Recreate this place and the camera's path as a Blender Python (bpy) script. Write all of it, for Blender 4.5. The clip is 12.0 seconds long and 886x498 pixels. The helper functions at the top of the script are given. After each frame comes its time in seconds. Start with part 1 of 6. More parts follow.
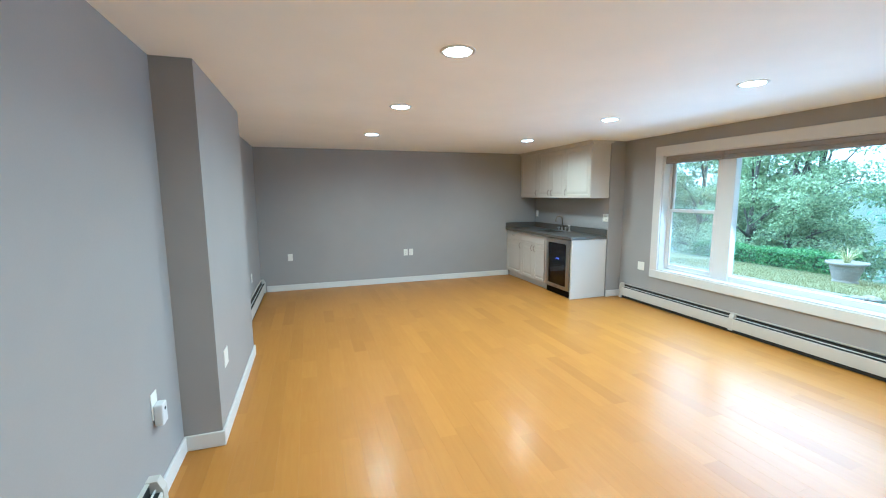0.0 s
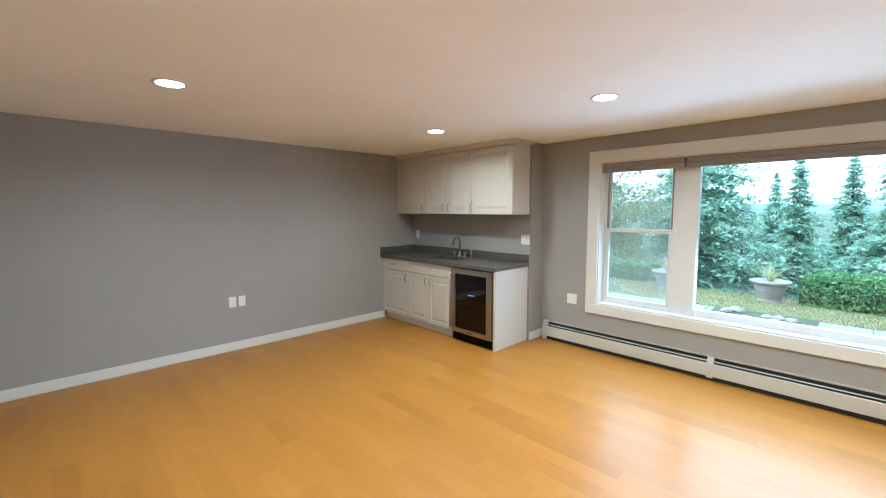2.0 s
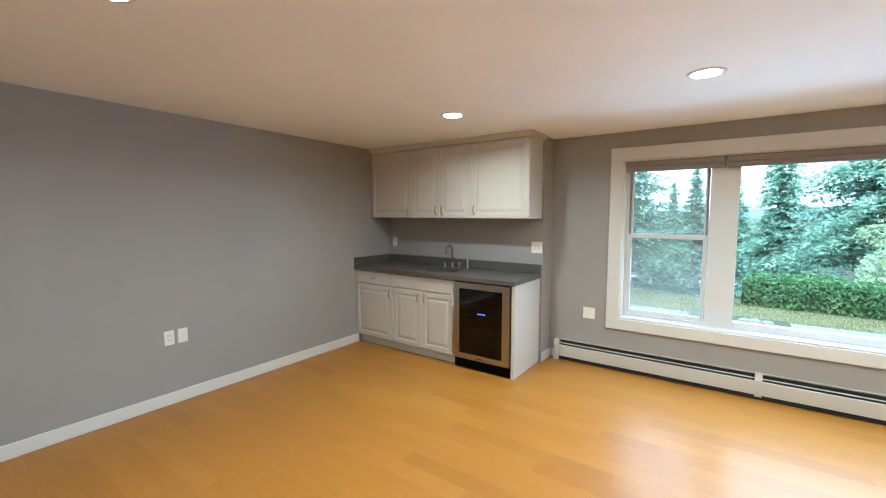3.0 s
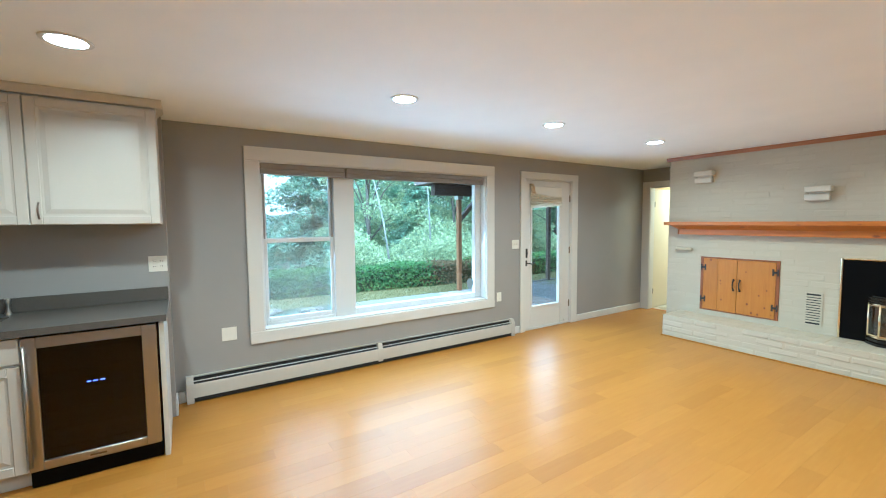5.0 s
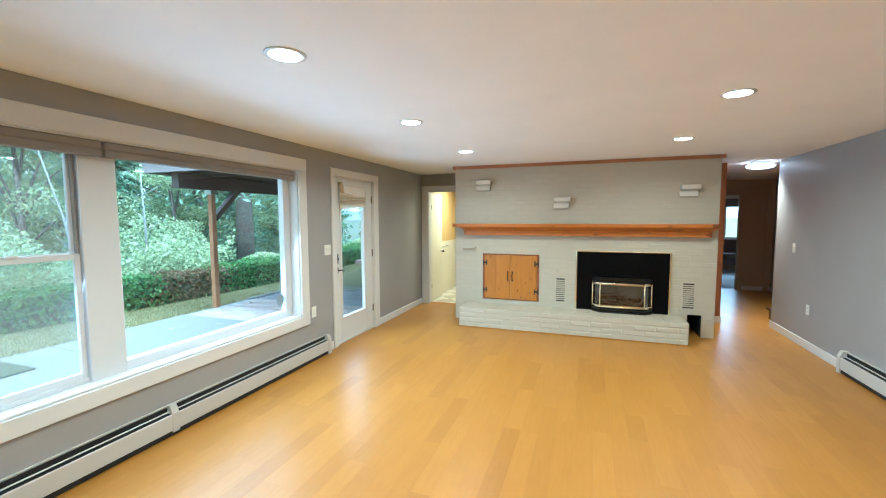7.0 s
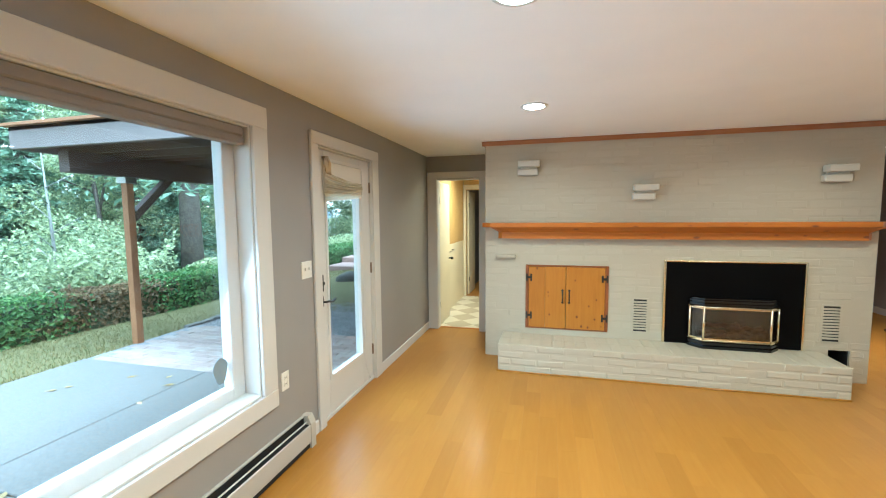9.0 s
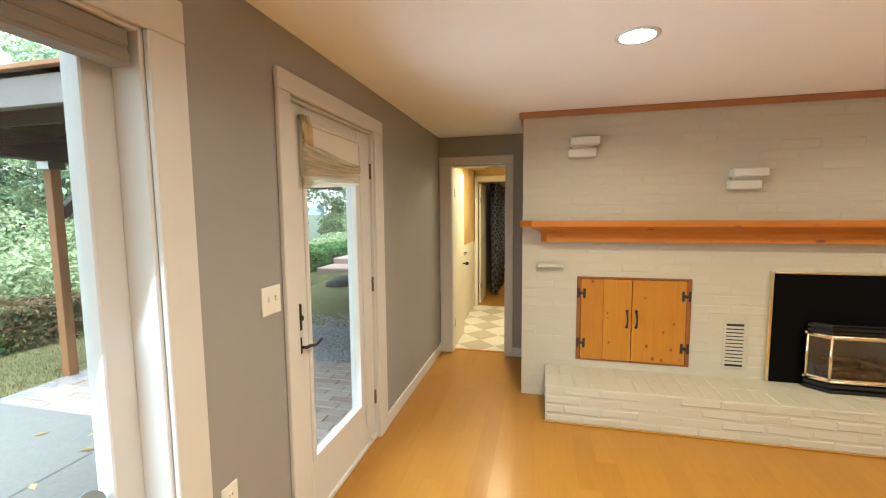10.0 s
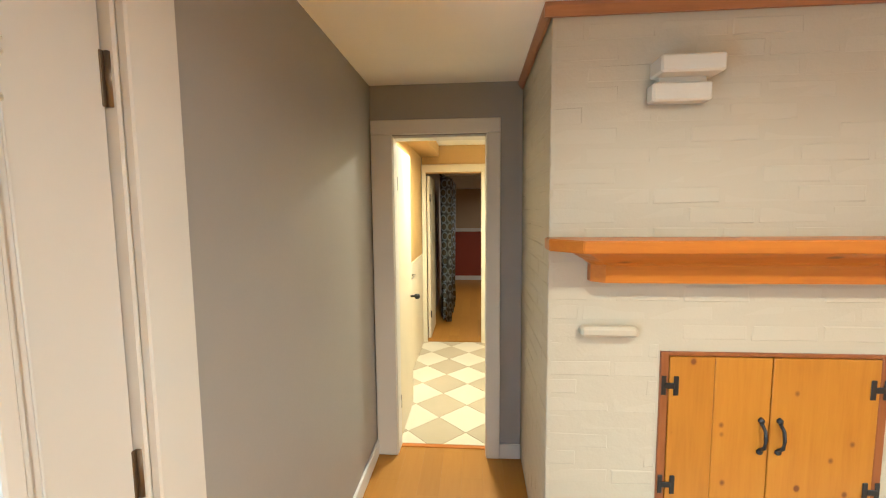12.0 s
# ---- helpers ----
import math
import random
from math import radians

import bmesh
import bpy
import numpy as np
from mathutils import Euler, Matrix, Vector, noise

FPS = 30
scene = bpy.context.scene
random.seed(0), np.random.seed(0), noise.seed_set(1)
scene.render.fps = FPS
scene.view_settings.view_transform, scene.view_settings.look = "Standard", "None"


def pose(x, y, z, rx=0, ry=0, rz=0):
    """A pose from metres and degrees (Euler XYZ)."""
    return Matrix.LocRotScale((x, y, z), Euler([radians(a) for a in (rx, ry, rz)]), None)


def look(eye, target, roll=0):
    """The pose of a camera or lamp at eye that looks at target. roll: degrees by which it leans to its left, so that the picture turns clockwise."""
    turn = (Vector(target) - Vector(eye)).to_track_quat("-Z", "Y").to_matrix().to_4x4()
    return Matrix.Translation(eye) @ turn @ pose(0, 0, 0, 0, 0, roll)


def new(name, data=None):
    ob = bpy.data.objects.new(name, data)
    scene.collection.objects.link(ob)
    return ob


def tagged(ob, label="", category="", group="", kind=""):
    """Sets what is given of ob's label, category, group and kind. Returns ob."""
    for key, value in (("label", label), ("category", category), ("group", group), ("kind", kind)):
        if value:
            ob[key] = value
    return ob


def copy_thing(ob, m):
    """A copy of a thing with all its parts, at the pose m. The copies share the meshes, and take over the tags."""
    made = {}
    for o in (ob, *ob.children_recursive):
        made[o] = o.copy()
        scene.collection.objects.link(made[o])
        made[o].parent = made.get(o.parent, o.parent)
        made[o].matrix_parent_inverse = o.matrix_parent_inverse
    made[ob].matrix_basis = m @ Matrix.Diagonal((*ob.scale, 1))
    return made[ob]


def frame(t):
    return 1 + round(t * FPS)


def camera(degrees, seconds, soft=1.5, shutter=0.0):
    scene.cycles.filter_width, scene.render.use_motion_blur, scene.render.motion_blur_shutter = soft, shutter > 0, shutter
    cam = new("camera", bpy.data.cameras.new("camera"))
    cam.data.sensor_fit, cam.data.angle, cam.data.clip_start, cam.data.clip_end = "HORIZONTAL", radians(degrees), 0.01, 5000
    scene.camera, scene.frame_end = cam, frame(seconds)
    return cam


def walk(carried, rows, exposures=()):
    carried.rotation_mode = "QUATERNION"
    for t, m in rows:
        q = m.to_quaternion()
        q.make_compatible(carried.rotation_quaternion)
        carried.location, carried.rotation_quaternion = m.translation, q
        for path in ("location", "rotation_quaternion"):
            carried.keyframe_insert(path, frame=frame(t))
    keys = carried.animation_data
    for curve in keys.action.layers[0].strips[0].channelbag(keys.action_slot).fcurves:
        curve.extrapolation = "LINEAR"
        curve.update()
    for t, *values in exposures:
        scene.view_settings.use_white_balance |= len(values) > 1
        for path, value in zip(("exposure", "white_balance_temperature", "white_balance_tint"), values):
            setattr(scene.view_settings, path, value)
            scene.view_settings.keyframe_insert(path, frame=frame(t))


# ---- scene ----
cam = camera(94.7, 12.0, soft=1.1)
CEIL = 2.392
SKY, CLOUD, SUN, WATTS = 0.15, 8.0, 1.5, 5.6
# seconds, stops, kelvin, tint: the clip's own drift of exposure and white balance
EXPOSURES = [(0, 2.34, 3900, -9), (1, 2.19, 4130, -6), (2.5, 2.17, 4330, -4), (4.5, 2.18, 4180, -8), (5.5, 2.18, 4030, -9), (6.5, 2.18, 4130, -9), (8.5, 2.14, 4180, -9), (9.5, 2.11, 4860, -3), (10.5, 2.06, 5510, 2), (11, 2.32, 4810, -3), (11.5, 2.54, 4720, -3), (12, 2.54, 4920, 1)]
PATH = [
    (0, (-0.102, -0.148, 1.602), (0.514, 1.737, 1.34), -0.4),
    (0.5, (-0.078, 0.483, 1.604), (0.813, 2.255, 1.349), -0.3),
    (1, (-0.019, 1.054, 1.589), (1.121, 2.681, 1.357), -0.3),
    (1.5, (0.048, 1.656, 1.591), (1.328, 3.179, 1.383), -0.1),
    (2, (0.109, 2.242, 1.6), (1.495, 3.67, 1.408), -0.1),
    (2.5, (0.161, 2.877, 1.601), (1.653, 4.196, 1.422), -0.0),
    (2.7, (0.151, 3.119, 1.587), (1.692, 4.383, 1.414), 0.1),
    (4.3, (0.297, 4.414, 1.555), (2.284, 4.242, 1.398), -0.4),
    (4.5, (0.349, 4.556, 1.55), (2.283, 4.074, 1.395), -0.3),
    (5, (0.429, 4.923, 1.542), (2.109, 3.847, 1.407), -0.5),
    (5.5, (0.567, 5.212, 1.568), (1.915, 3.74, 1.445), -0.4),
    (6, (0.85, 5.324, 1.572), (1.884, 3.616, 1.453), -0.4),
    (6.5, (1.221, 5.38, 1.585), (2.038, 3.559, 1.458), -0.3),
    (6.7, (1.383, 5.35, 1.606), (2.131, 3.5, 1.468), -0.3),
    (8.3, (2.442, 4.316, 1.596), (2.978, 2.398, 1.42), -0.1),
    (8.5, (2.57, 4.126, 1.604), (3.099, 2.205, 1.439), -0.4),
    (9, (2.883, 3.638, 1.602), (3.389, 1.71, 1.434), -0.5),
    (9.5, (3.108, 3.118, 1.59), (3.596, 1.186, 1.415), -0.5),
    (10, (3.427, 2.61, 1.589), (3.895, 0.674, 1.407), -0.5),
    (10.5, (3.607, 2.126, 1.558), (4.074, 0.189, 1.386), -0.5),
    (11, (3.751, 1.633, 1.595), (4.145, -0.319, 1.413), -0.5),
    (11.5, (3.842, 1.205, 1.608), (4.107, -0.768, 1.416), -0.5),
    (12, (3.88, 0.757, 1.615), (4.034, -1.228, 1.431), -0.5),
]
walk(cam, [(t, look(eye, target, roll)) for t, eye, target, roll in PATH], EXPOSURES)

# ---- world, sun and lamps ----
world = bpy.data.worlds.new("overcast_sky")
scene.world = world
world.use_nodes = True
wn = world.node_tree
sky = wn.nodes.new("ShaderNodeTexSky")
sky.sky_type, sky.sun_disc = "NISHITA", False
sky.sun_elevation, sky.sun_rotation = radians(60), radians(-59)
sky.air_density, sky.dust_density, sky.ozone_density = 1.0, 1.0, 1.0
wn.nodes["Background"].inputs[1].default_value = SKY
cloud = wn.nodes.new("ShaderNodeMix")
cloud.data_type = "RGBA"
cloud.inputs[0].default_value = 0.82
cloud.inputs[7].default_value = (*(CLOUD * c for c in (1.0, 0.975, 0.92)), 1)
wn.links.new(sky.outputs[0], cloud.inputs[6])
wn.links.new(cloud.outputs[2], wn.nodes["Background"].inputs[0])

sun = new("sun", bpy.data.lights.new("sun", "SUN"))
sun.data.energy, sun.data.angle, sun.data.color = SUN, radians(25), (1.0, 0.96, 0.9)
sun.matrix_world = look((-25, 15, 50), (0, 0, 0))


def lamp(name, place, watts, size, colour, spread=160):
    ob = new(name, bpy.data.lights.new(name, "AREA"))
    ob.data.shape, ob.data.size, ob.data.energy, ob.data.color = "DISK", size, watts, colour
    ob.data.spread = radians(spread)
    ob.location = place
    return ob


LAMP_X, LAMP_Y = (0.724, 3.007), (0.484, 2.09, 3.579, 5.331)
WARM = (1.0, 0.79, 0.53)
for lx in LAMP_X:
    for ly in LAMP_Y:
        lamp("recessed_lamp", (lx, ly, CEIL - 0.012), WATTS, 0.13, WARM)
# area lamps added in the window and door openings, standing in for skylight
DAY = (0.88, 0.95, 1.0)
for name, place, wide, high, watts, turns in (("window_fill", (4.612, 2.95, 1.27), 2.56, 1.38, 10.5, (0, 68, 0)), ("door_fill", (4.545, 0.545, 1.03), 0.5, 1.36, 3.0, (0, 86, 0)),
                                              ("far_window_fill", (-2.05, -8.8, 1.45), 0.8, 0.95, 5.0, (70, 0, 0))):
    ob = new(name, bpy.data.lights.new(name, "AREA"))
    ob.data.shape, ob.data.size, ob.data.size_y, ob.data.energy, ob.data.color = "RECTANGLE", high, wide, watts, DAY
    ob.data.spread = radians(155)
    ob.matrix_world = pose(*place, *turns)
lamp("hall_lamp", (-0.74, -1.98, CEIL - 0.11), 6.5, 0.26, (1.0, 0.76, 0.52), 112)
lamp("tile_room_lamp", (3.95, -2.8, CEIL - 0.02), 11.5, 0.2, (1.0, 0.8, 0.5))
# added light with no fixture behind it, to brighten the bedroom
lamp("bedroom_fill", (3.4, -6.4, CEIL - 0.02), 5, 0.2, (1.0, 0.75, 0.5))

# ---- materials ----
def rgb(r, g, b):
    return (r, g, b, 1.0)


def node_mat(name, rough=0.5, metal=0.0, coat=0.0):
    m = bpy.data.materials.new(name)
    m.use_nodes = True
    t = m.node_tree
    b = t.nodes["Principled BSDF"]
    b.inputs["Roughness"].default_value = rough
    b.inputs["Metallic"].default_value = metal
    b.inputs["Coat Weight"].default_value = coat
    return m, t, b


def coords(t, scale=(1, 1, 1), offset=None):
    g = t.nodes.new("ShaderNodeNewGeometry")
    mp = t.nodes.new("ShaderNodeMapping")
    mp.inputs["Scale"].default_value = scale
    t.links.new(g.outputs["Position"], mp.inputs["Vector"])
    return mp.outputs[0]


def noise_tex(t, vec, scale, detail=4, rough=0.55):
    n = t.nodes.new("ShaderNodeTexNoise")
    n.inputs["Scale"].default_value = scale
    n.inputs["Detail"].default_value = detail
    n.inputs["Roughness"].default_value = rough
    t.links.new(vec, n.inputs["Vector"])
    return n.outputs["Fac"]


def ramp(t, fac, stops):
    r = t.nodes.new("ShaderNodeValToRGB")
    el = r.color_ramp.elements
    el[0].position, el[0].color = stops[0]
    el[1].position, el[1].color = stops[-1]
    for p, c in stops[1:-1]:
        e = el.new(p)
        e.color = c
    t.links.new(fac, r.inputs[0])
    return r.outputs[0]


def mixed(t, fac, a, b, mode="MIX"):
    m = t.nodes.new("ShaderNodeMix")
    m.data_type, m.blend_type = "RGBA", mode
    for sock, v in ((m.inputs[0], fac), (m.inputs[6], a), (m.inputs[7], b)):
        if isinstance(v, (int, float)):
            sock.default_value = v
        elif isinstance(v, tuple):
            sock.default_value = v
        else:
            t.links.new(v, sock)
    return m.outputs[2]


def mathn(t, op, a, b=0.0):
    m = t.nodes.new("ShaderNodeMath")
    m.operation = op
    for sock, v in ((m.inputs[0], a), (m.inputs[1], b)):
        if isinstance(v, (int, float)):
            sock.default_value = v
        else:
            t.links.new(v, sock)
    return m.outputs[0]


def bump(t, b, fac, strength=0.1, dist=0.01):
    n = t.nodes.new("ShaderNodeBump")
    n.inputs["Strength"].default_value = strength
    n.inputs["Distance"].default_value = dist
    t.links.new(fac, n.inputs["Height"])
    t.links.new(n.outputs[0], b.inputs["Normal"])


def painted(name, colour, rough=0.5, grain=60, relief=0.06, vary=0.06, coat=0.0, metal=0.0):
    """Paint or plain stuff with soft unevenness at two scales and a fine relief."""
    m, t, b = node_mat(name, rough, metal, coat)
    v = coords(t)
    big, fine = noise_tex(t, v, 1.7, 3), noise_tex(t, v, grain, 3)
    lo = rgb(*(c * (1 - vary) for c in colour))
    hi = rgb(*(min(1, c * (1 + vary)) for c in colour))
    t.links.new(ramp(t, big, [(0.3, lo), (0.7, hi)]), b.inputs["Base Color"])
    t.links.new(ramp(t, fine, [(0.3, rgb(rough * 0.85, 0, 0)), (0.7, rgb(min(1, rough * 1.15), 0, 0))]), b.inputs["Roughness"])
    r = t.nodes.new("ShaderNodeMapRange")
    r.inputs[3].default_value, r.inputs[4].default_value = rough * 0.85, min(1, rough * 1.15)
    t.links.new(fine, r.inputs[0])
    t.links.new(r.outputs[0], b.inputs["Roughness"])
    bump(t, b, fine, relief, 0.004)
    return m


def wood(name, dark, mid, light, along="y", rough=0.35, coat=0.3, knots=0.0, tone=0.0, polish=0.28):
    """Grain stretched along one axis; each piece shifted and toned by its own random number."""
    m, t, b = node_mat(name, rough, 0.0, coat)
    b.inputs["Coat Roughness"].default_value = polish
    g = t.nodes.new("ShaderNodeNewGeometry")
    o = t.nodes.new("ShaderNodeObjectInfo")
    rnd = mathn(t, "FRACT", mathn(t, "ADD", o.outputs["Random"], g.outputs["Random Per Island"]))
    add = t.nodes.new("ShaderNodeVectorMath")
    add.operation = "ADD"
    cmb = t.nodes.new("ShaderNodeCombineXYZ")
    for i in range(3):
        t.links.new(mathn(t, "MULTIPLY", rnd, 37.0 + 11 * i), cmb.inputs[i])
    t.links.new(g.outputs["Position"], add.inputs[0])
    t.links.new(cmb.outputs[0], add.inputs[1])
    mp = t.nodes.new("ShaderNodeMapping")
    mp.inputs["Scale"].default_value = {"x": (1.2, 14, 14), "y": (14, 1.2, 14), "z": (14, 14, 1.2)}[along]
    t.links.new(add.outputs[0], mp.inputs["Vector"])
    grain = noise_tex(t, mp.outputs[0], 3.0, 6, 0.6)
    cloud = noise_tex(t, add.outputs[0], 3.2, 2)
    col = ramp(t, grain, [(0.25, rgb(*dark)), (0.5, rgb(*mid)), (0.78, rgb(*light))])
    col = mixed(t, 0.35, col, ramp(t, cloud, [(0.3, rgb(*mid)), (0.7, rgb(*light))]))
    if tone:
        shade = ramp(t, rnd, [(0.0, rgb(1 - tone, 1 - tone * 1.2, 1 - tone * 1.5)), (0.13, rgb(1 - tone * 0.45, 1 - tone * 0.5, 1 - tone * 0.6)), (0.3, rgb(0.97, 0.965, 0.95)), (0.8, rgb(1, 1, 1)), (1.0, rgb(1.05, 1.07, 1.12))])
        col = mixed(t, 1.0, col, shade, "MULTIPLY")
    if knots:
        vo = t.nodes.new("ShaderNodeTexVoronoi")
        vo.inputs["Scale"].default_value = 15.0
        kp = t.nodes.new("ShaderNodeMapping")
        kp.inputs["Scale"].default_value = {"x": (0.4, 1, 1), "y": (1, 0.4, 1), "z": (1, 1, 0.8)}[along]
        t.links.new(add.outputs[0], kp.inputs["Vector"])
        t.links.new(kp.outputs[0], vo.inputs["Vector"])
        sep = t.nodes.new("ShaderNodeSeparateColor")
        t.links.new(vo.outputs["Color"], sep.inputs[0])
        few = mathn(t, "GREATER_THAN", mathn(t, "ADD", sep.outputs[0], mathn(t, "MULTIPLY", cloud, 0.9)), knots)
        k = mathn(t, "MULTIPLY", ramp(t, vo.outputs["Distance"], [(0.12, rgb(1, 1, 1)), (0.22, rgb(0, 0, 0))]), few)
        halo = mathn(t, "MULTIPLY", ramp(t, vo.outputs["Distance"], [(0.15, rgb(0.5, 0, 0)), (0.42, rgb(0, 0, 0))]), few)
        col = mixed(t, halo, col, rgb(0.42, 0.12, 0.012))
        col = mixed(t, k, col, rgb(0.16, 0.05, 0.015))
    t.links.new(col, b.inputs["Base Color"])
    bump(t, b, grain, 0.03, 0.002)
    return m


def clear_pane(name):
    """Thin flat window glass: light passes straight on, and part of it mirrors off the face."""
    m = bpy.data.materials.new(name)
    m.use_nodes = True
    t = m.node_tree
    t.nodes.remove(t.nodes["Principled BSDF"])
    clear, mirror = t.nodes.new("ShaderNodeBsdfTransparent"), t.nodes.new("ShaderNodeBsdfGlossy")
    clear.inputs[0].default_value = rgb(0.97, 0.985, 0.975)
    mirror.inputs["Roughness"].default_value = 0.01
    lw, mx = t.nodes.new("ShaderNodeLayerWeight"), t.nodes.new("ShaderNodeMixShader")
    lw.inputs["Blend"].default_value = 0.5
    gloss = mathn(t, "MULTIPLY", mathn(t, "POWER", lw.outputs["Facing"], 5.0), 0.4)
    t.links.new(mathn(t, "ADD", gloss, 0.035), mx.inputs[0])
    t.links.new(clear.outputs[0], mx.inputs[1])
    t.links.new(mirror.outputs[0], mx.inputs[2])
    t.links.new(mx.outputs[0], t.nodes["Material Output"].inputs[0])
    return m


def glass(name, colour=(1, 1, 1), rough=0.0):
    m, t, b = node_mat(name, rough)
    b.inputs["Base Color"].default_value = rgb(*colour)
    b.inputs["Transmission Weight"].default_value = 1.0
    b.inputs["IOR"].default_value = 1.45
    return m


def glow(name, colour, power):
    m, t, b = node_mat(name, 0.4)
    b.inputs["Base Color"].default_value = rgb(0.8, 0.8, 0.8)
    b.inputs["Emission Color"].default_value = rgb(*colour)
    b.inputs["Emission Strength"].default_value = power
    return m


def see_through(t, b, part_lit):
    """Thin leaves and cloth pass some light on to their other side."""
    tl, mx = t.nodes.new("ShaderNodeBsdfTranslucent"), t.nodes.new("ShaderNodeMixShader")
    mx.inputs[0].default_value = part_lit
    t.links.new(b.inputs["Base Color"].links[0].from_socket, tl.inputs[0])
    t.links.new(b.outputs[0], mx.inputs[1])
    t.links.new(tl.outputs[0], mx.inputs[2])
    t.links.new(mx.outputs[0], t.nodes["Material Output"].inputs[0])


def leafy(name, dark, light, rough=0.6):
    m, t, b = node_mat(name, rough)
    g = t.nodes.new("ShaderNodeNewGeometry")
    o = t.nodes.new("ShaderNodeObjectInfo")
    rnd = mathn(t, "FRACT", mathn(t, "ADD", mathn(t, "MULTIPLY", o.outputs["Random"], 0.4), g.outputs["Random Per Island"]))
    big = noise_tex(t, coords(t), 0.9, 3)
    a = ramp(t, rnd, [(0.0, rgb(*dark)), (1.0, rgb(*light))])
    lo = rgb(*(c * 0.8 for c in dark))
    t.links.new(mixed(t, ramp(t, big, [(0.35, rgb(0.55, 0, 0)), (0.7, rgb(0, 0, 0))]), a, lo), b.inputs["Base Color"])
    see_through(t, b, 0.4)
    return m


def speckled(name, a, b_, c, scale, rough=0.85, relief=0.4, big=0.6):
    m, t, b = node_mat(name, rough)
    v = coords(t)
    fine, large = noise_tex(t, v, scale, 5, 0.7), noise_tex(t, v, big, 4)
    col = ramp(t, fine, [(0.3, rgb(*a)), (0.5, rgb(*b_)), (0.72, rgb(*c))])
    col = mixed(t, ramp(t, large, [(0.35, rgb(0, 0, 0)), (0.75, rgb(0.45, 0, 0))]), col, rgb(*a))
    t.links.new(col, b.inputs["Base Color"])
    bump(t, b, fine, relief, 0.01)
    return m


SOOT = ((3.105, 2.16), (1.97, 1.88), (0.375, 2.0))


def brick_paint(name, colour):
    """White paint over brick: pits, brush marks and greyed dust."""
    m, t, b = node_mat(name, 0.55)
    v = coords(t)
    o = t.nodes.new("ShaderNodeObjectInfo")
    g = t.nodes.new("ShaderNodeNewGeometry")
    rnd = mathn(t, "FRACT", mathn(t, "ADD", o.outputs["Random"], g.outputs["Random Per Island"]))
    pits, soft, dust = noise_tex(t, v, 70, 5, 0.65), noise_tex(t, v, 9, 4), noise_tex(t, v, 1.3, 3)
    base = ramp(t, rnd, [(0.0, rgb(*(c * 0.985 for c in colour))), (1.0, rgb(*(min(0.9, c * 1.01) for c in colour)))])
    base = mixed(t, ramp(t, dust, [(0.4, rgb(0, 0, 0)), (0.75, rgb(0.5, 0, 0))]), base, rgb(*(c * f for c, f in zip(colour, (0.9, 0.88, 0.83)))))
    t.links.new(base, b.inputs["Base Color"])
    # candle soot above the brick sconces
    soot = None
    for cx, cz in SOOT:
        d = t.nodes.new("ShaderNodeVectorMath")
        d.operation = "DISTANCE"
        mp = t.nodes.new("ShaderNodeMapping")
        mp.inputs["Scale"].default_value = (1, 0, 0.9)
        t.links.new(g.outputs["Position"], mp.inputs["Vector"])
        t.links.new(mp.outputs[0], d.inputs[0])
        d.inputs[1].default_value = (cx, 0, cz * 0.9)
        f = ramp(t, mathn(t, "ADD", d.outputs["Value"], mathn(t, "MULTIPLY", soft, 0.1)), [(0.1, rgb(0.45, 0, 0)), (0.33, rgb(0, 0, 0))])
        soot = f if soot is None else mathn(t, "MAXIMUM", soot, f)
    t.links.new(mixed(t, soot, base, rgb(0.3, 0.26, 0.21)), b.inputs["Base Color"])
    bump(t, b, mathn(t, "ADD", mathn(t, "MULTIPLY", pits, 0.35), mathn(t, "MULTIPLY", soft, 1.6)), 0.32, 0.008)
    return m


WALL = painted("grey_wall_paint", (0.325, 0.314, 0.303), 0.5, 110, 0.05, 0.03)
CEILING = painted("ceiling_paint", (0.93, 0.92, 0.9), 0.75, 90, 0.05, 0.02)
TRIM = painted("white_trim_paint", (0.67, 0.655, 0.625), 0.38, 80, 0.03, 0.02)
CAB = painted("white_cabinet_lacquer", (0.58, 0.545, 0.49), 0.35, 70, 0.02, 0.02)
VINYL = painted("white_vinyl", (0.68, 0.68, 0.68), 0.35, 60, 0.02, 0.02)
PLATE = painted("ivory_plastic", (0.8, 0.78, 0.72), 0.35, 50, 0.02, 0.02)
HEATER = painted("cream_enamel", (0.527, 0.501, 0.451), 0.4, 60, 0.03, 0.03)
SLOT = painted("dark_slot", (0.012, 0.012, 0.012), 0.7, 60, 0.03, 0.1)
BLACK = painted("black_iron", (0.018, 0.017, 0.017), 0.42, 90, 0.15, 0.2)
PANEL = painted("black_steel", (0.003, 0.0027, 0.0026), 0.5, 120, 0.05, 0.2)
PANEL.node_tree.nodes["Principled BSDF"].inputs["Specular IOR Level"].default_value = 0.06
ENAMEL = painted("black_enamel", (0.006, 0.006, 0.006), 0.18, 120, 0.02, 0.1)
BRASS = painted("polished_brass", (0.86, 0.75, 0.5), 0.2, 90, 0.02, 0.06, metal=1.0)
BRONZE = painted("worn_bronze", (0.2, 0.15, 0.1), 0.4, 90, 0.05, 0.15, metal=0.9)
PEWTER = painted("pewter", (0.3, 0.26, 0.22), 0.35, 90, 0.05, 0.1, metal=1.0)
STEEL = painted("brushed_steel", (0.44, 0.42, 0.39), 0.3, 130, 0.04, 0.05, metal=1.0)
COUNTER = speckled("grey_quartz", (0.0697, 0.0631, 0.0558), (0.0984, 0.0886, 0.0779), (0.135, 0.123, 0.107), 260, 0.3, 0.02)
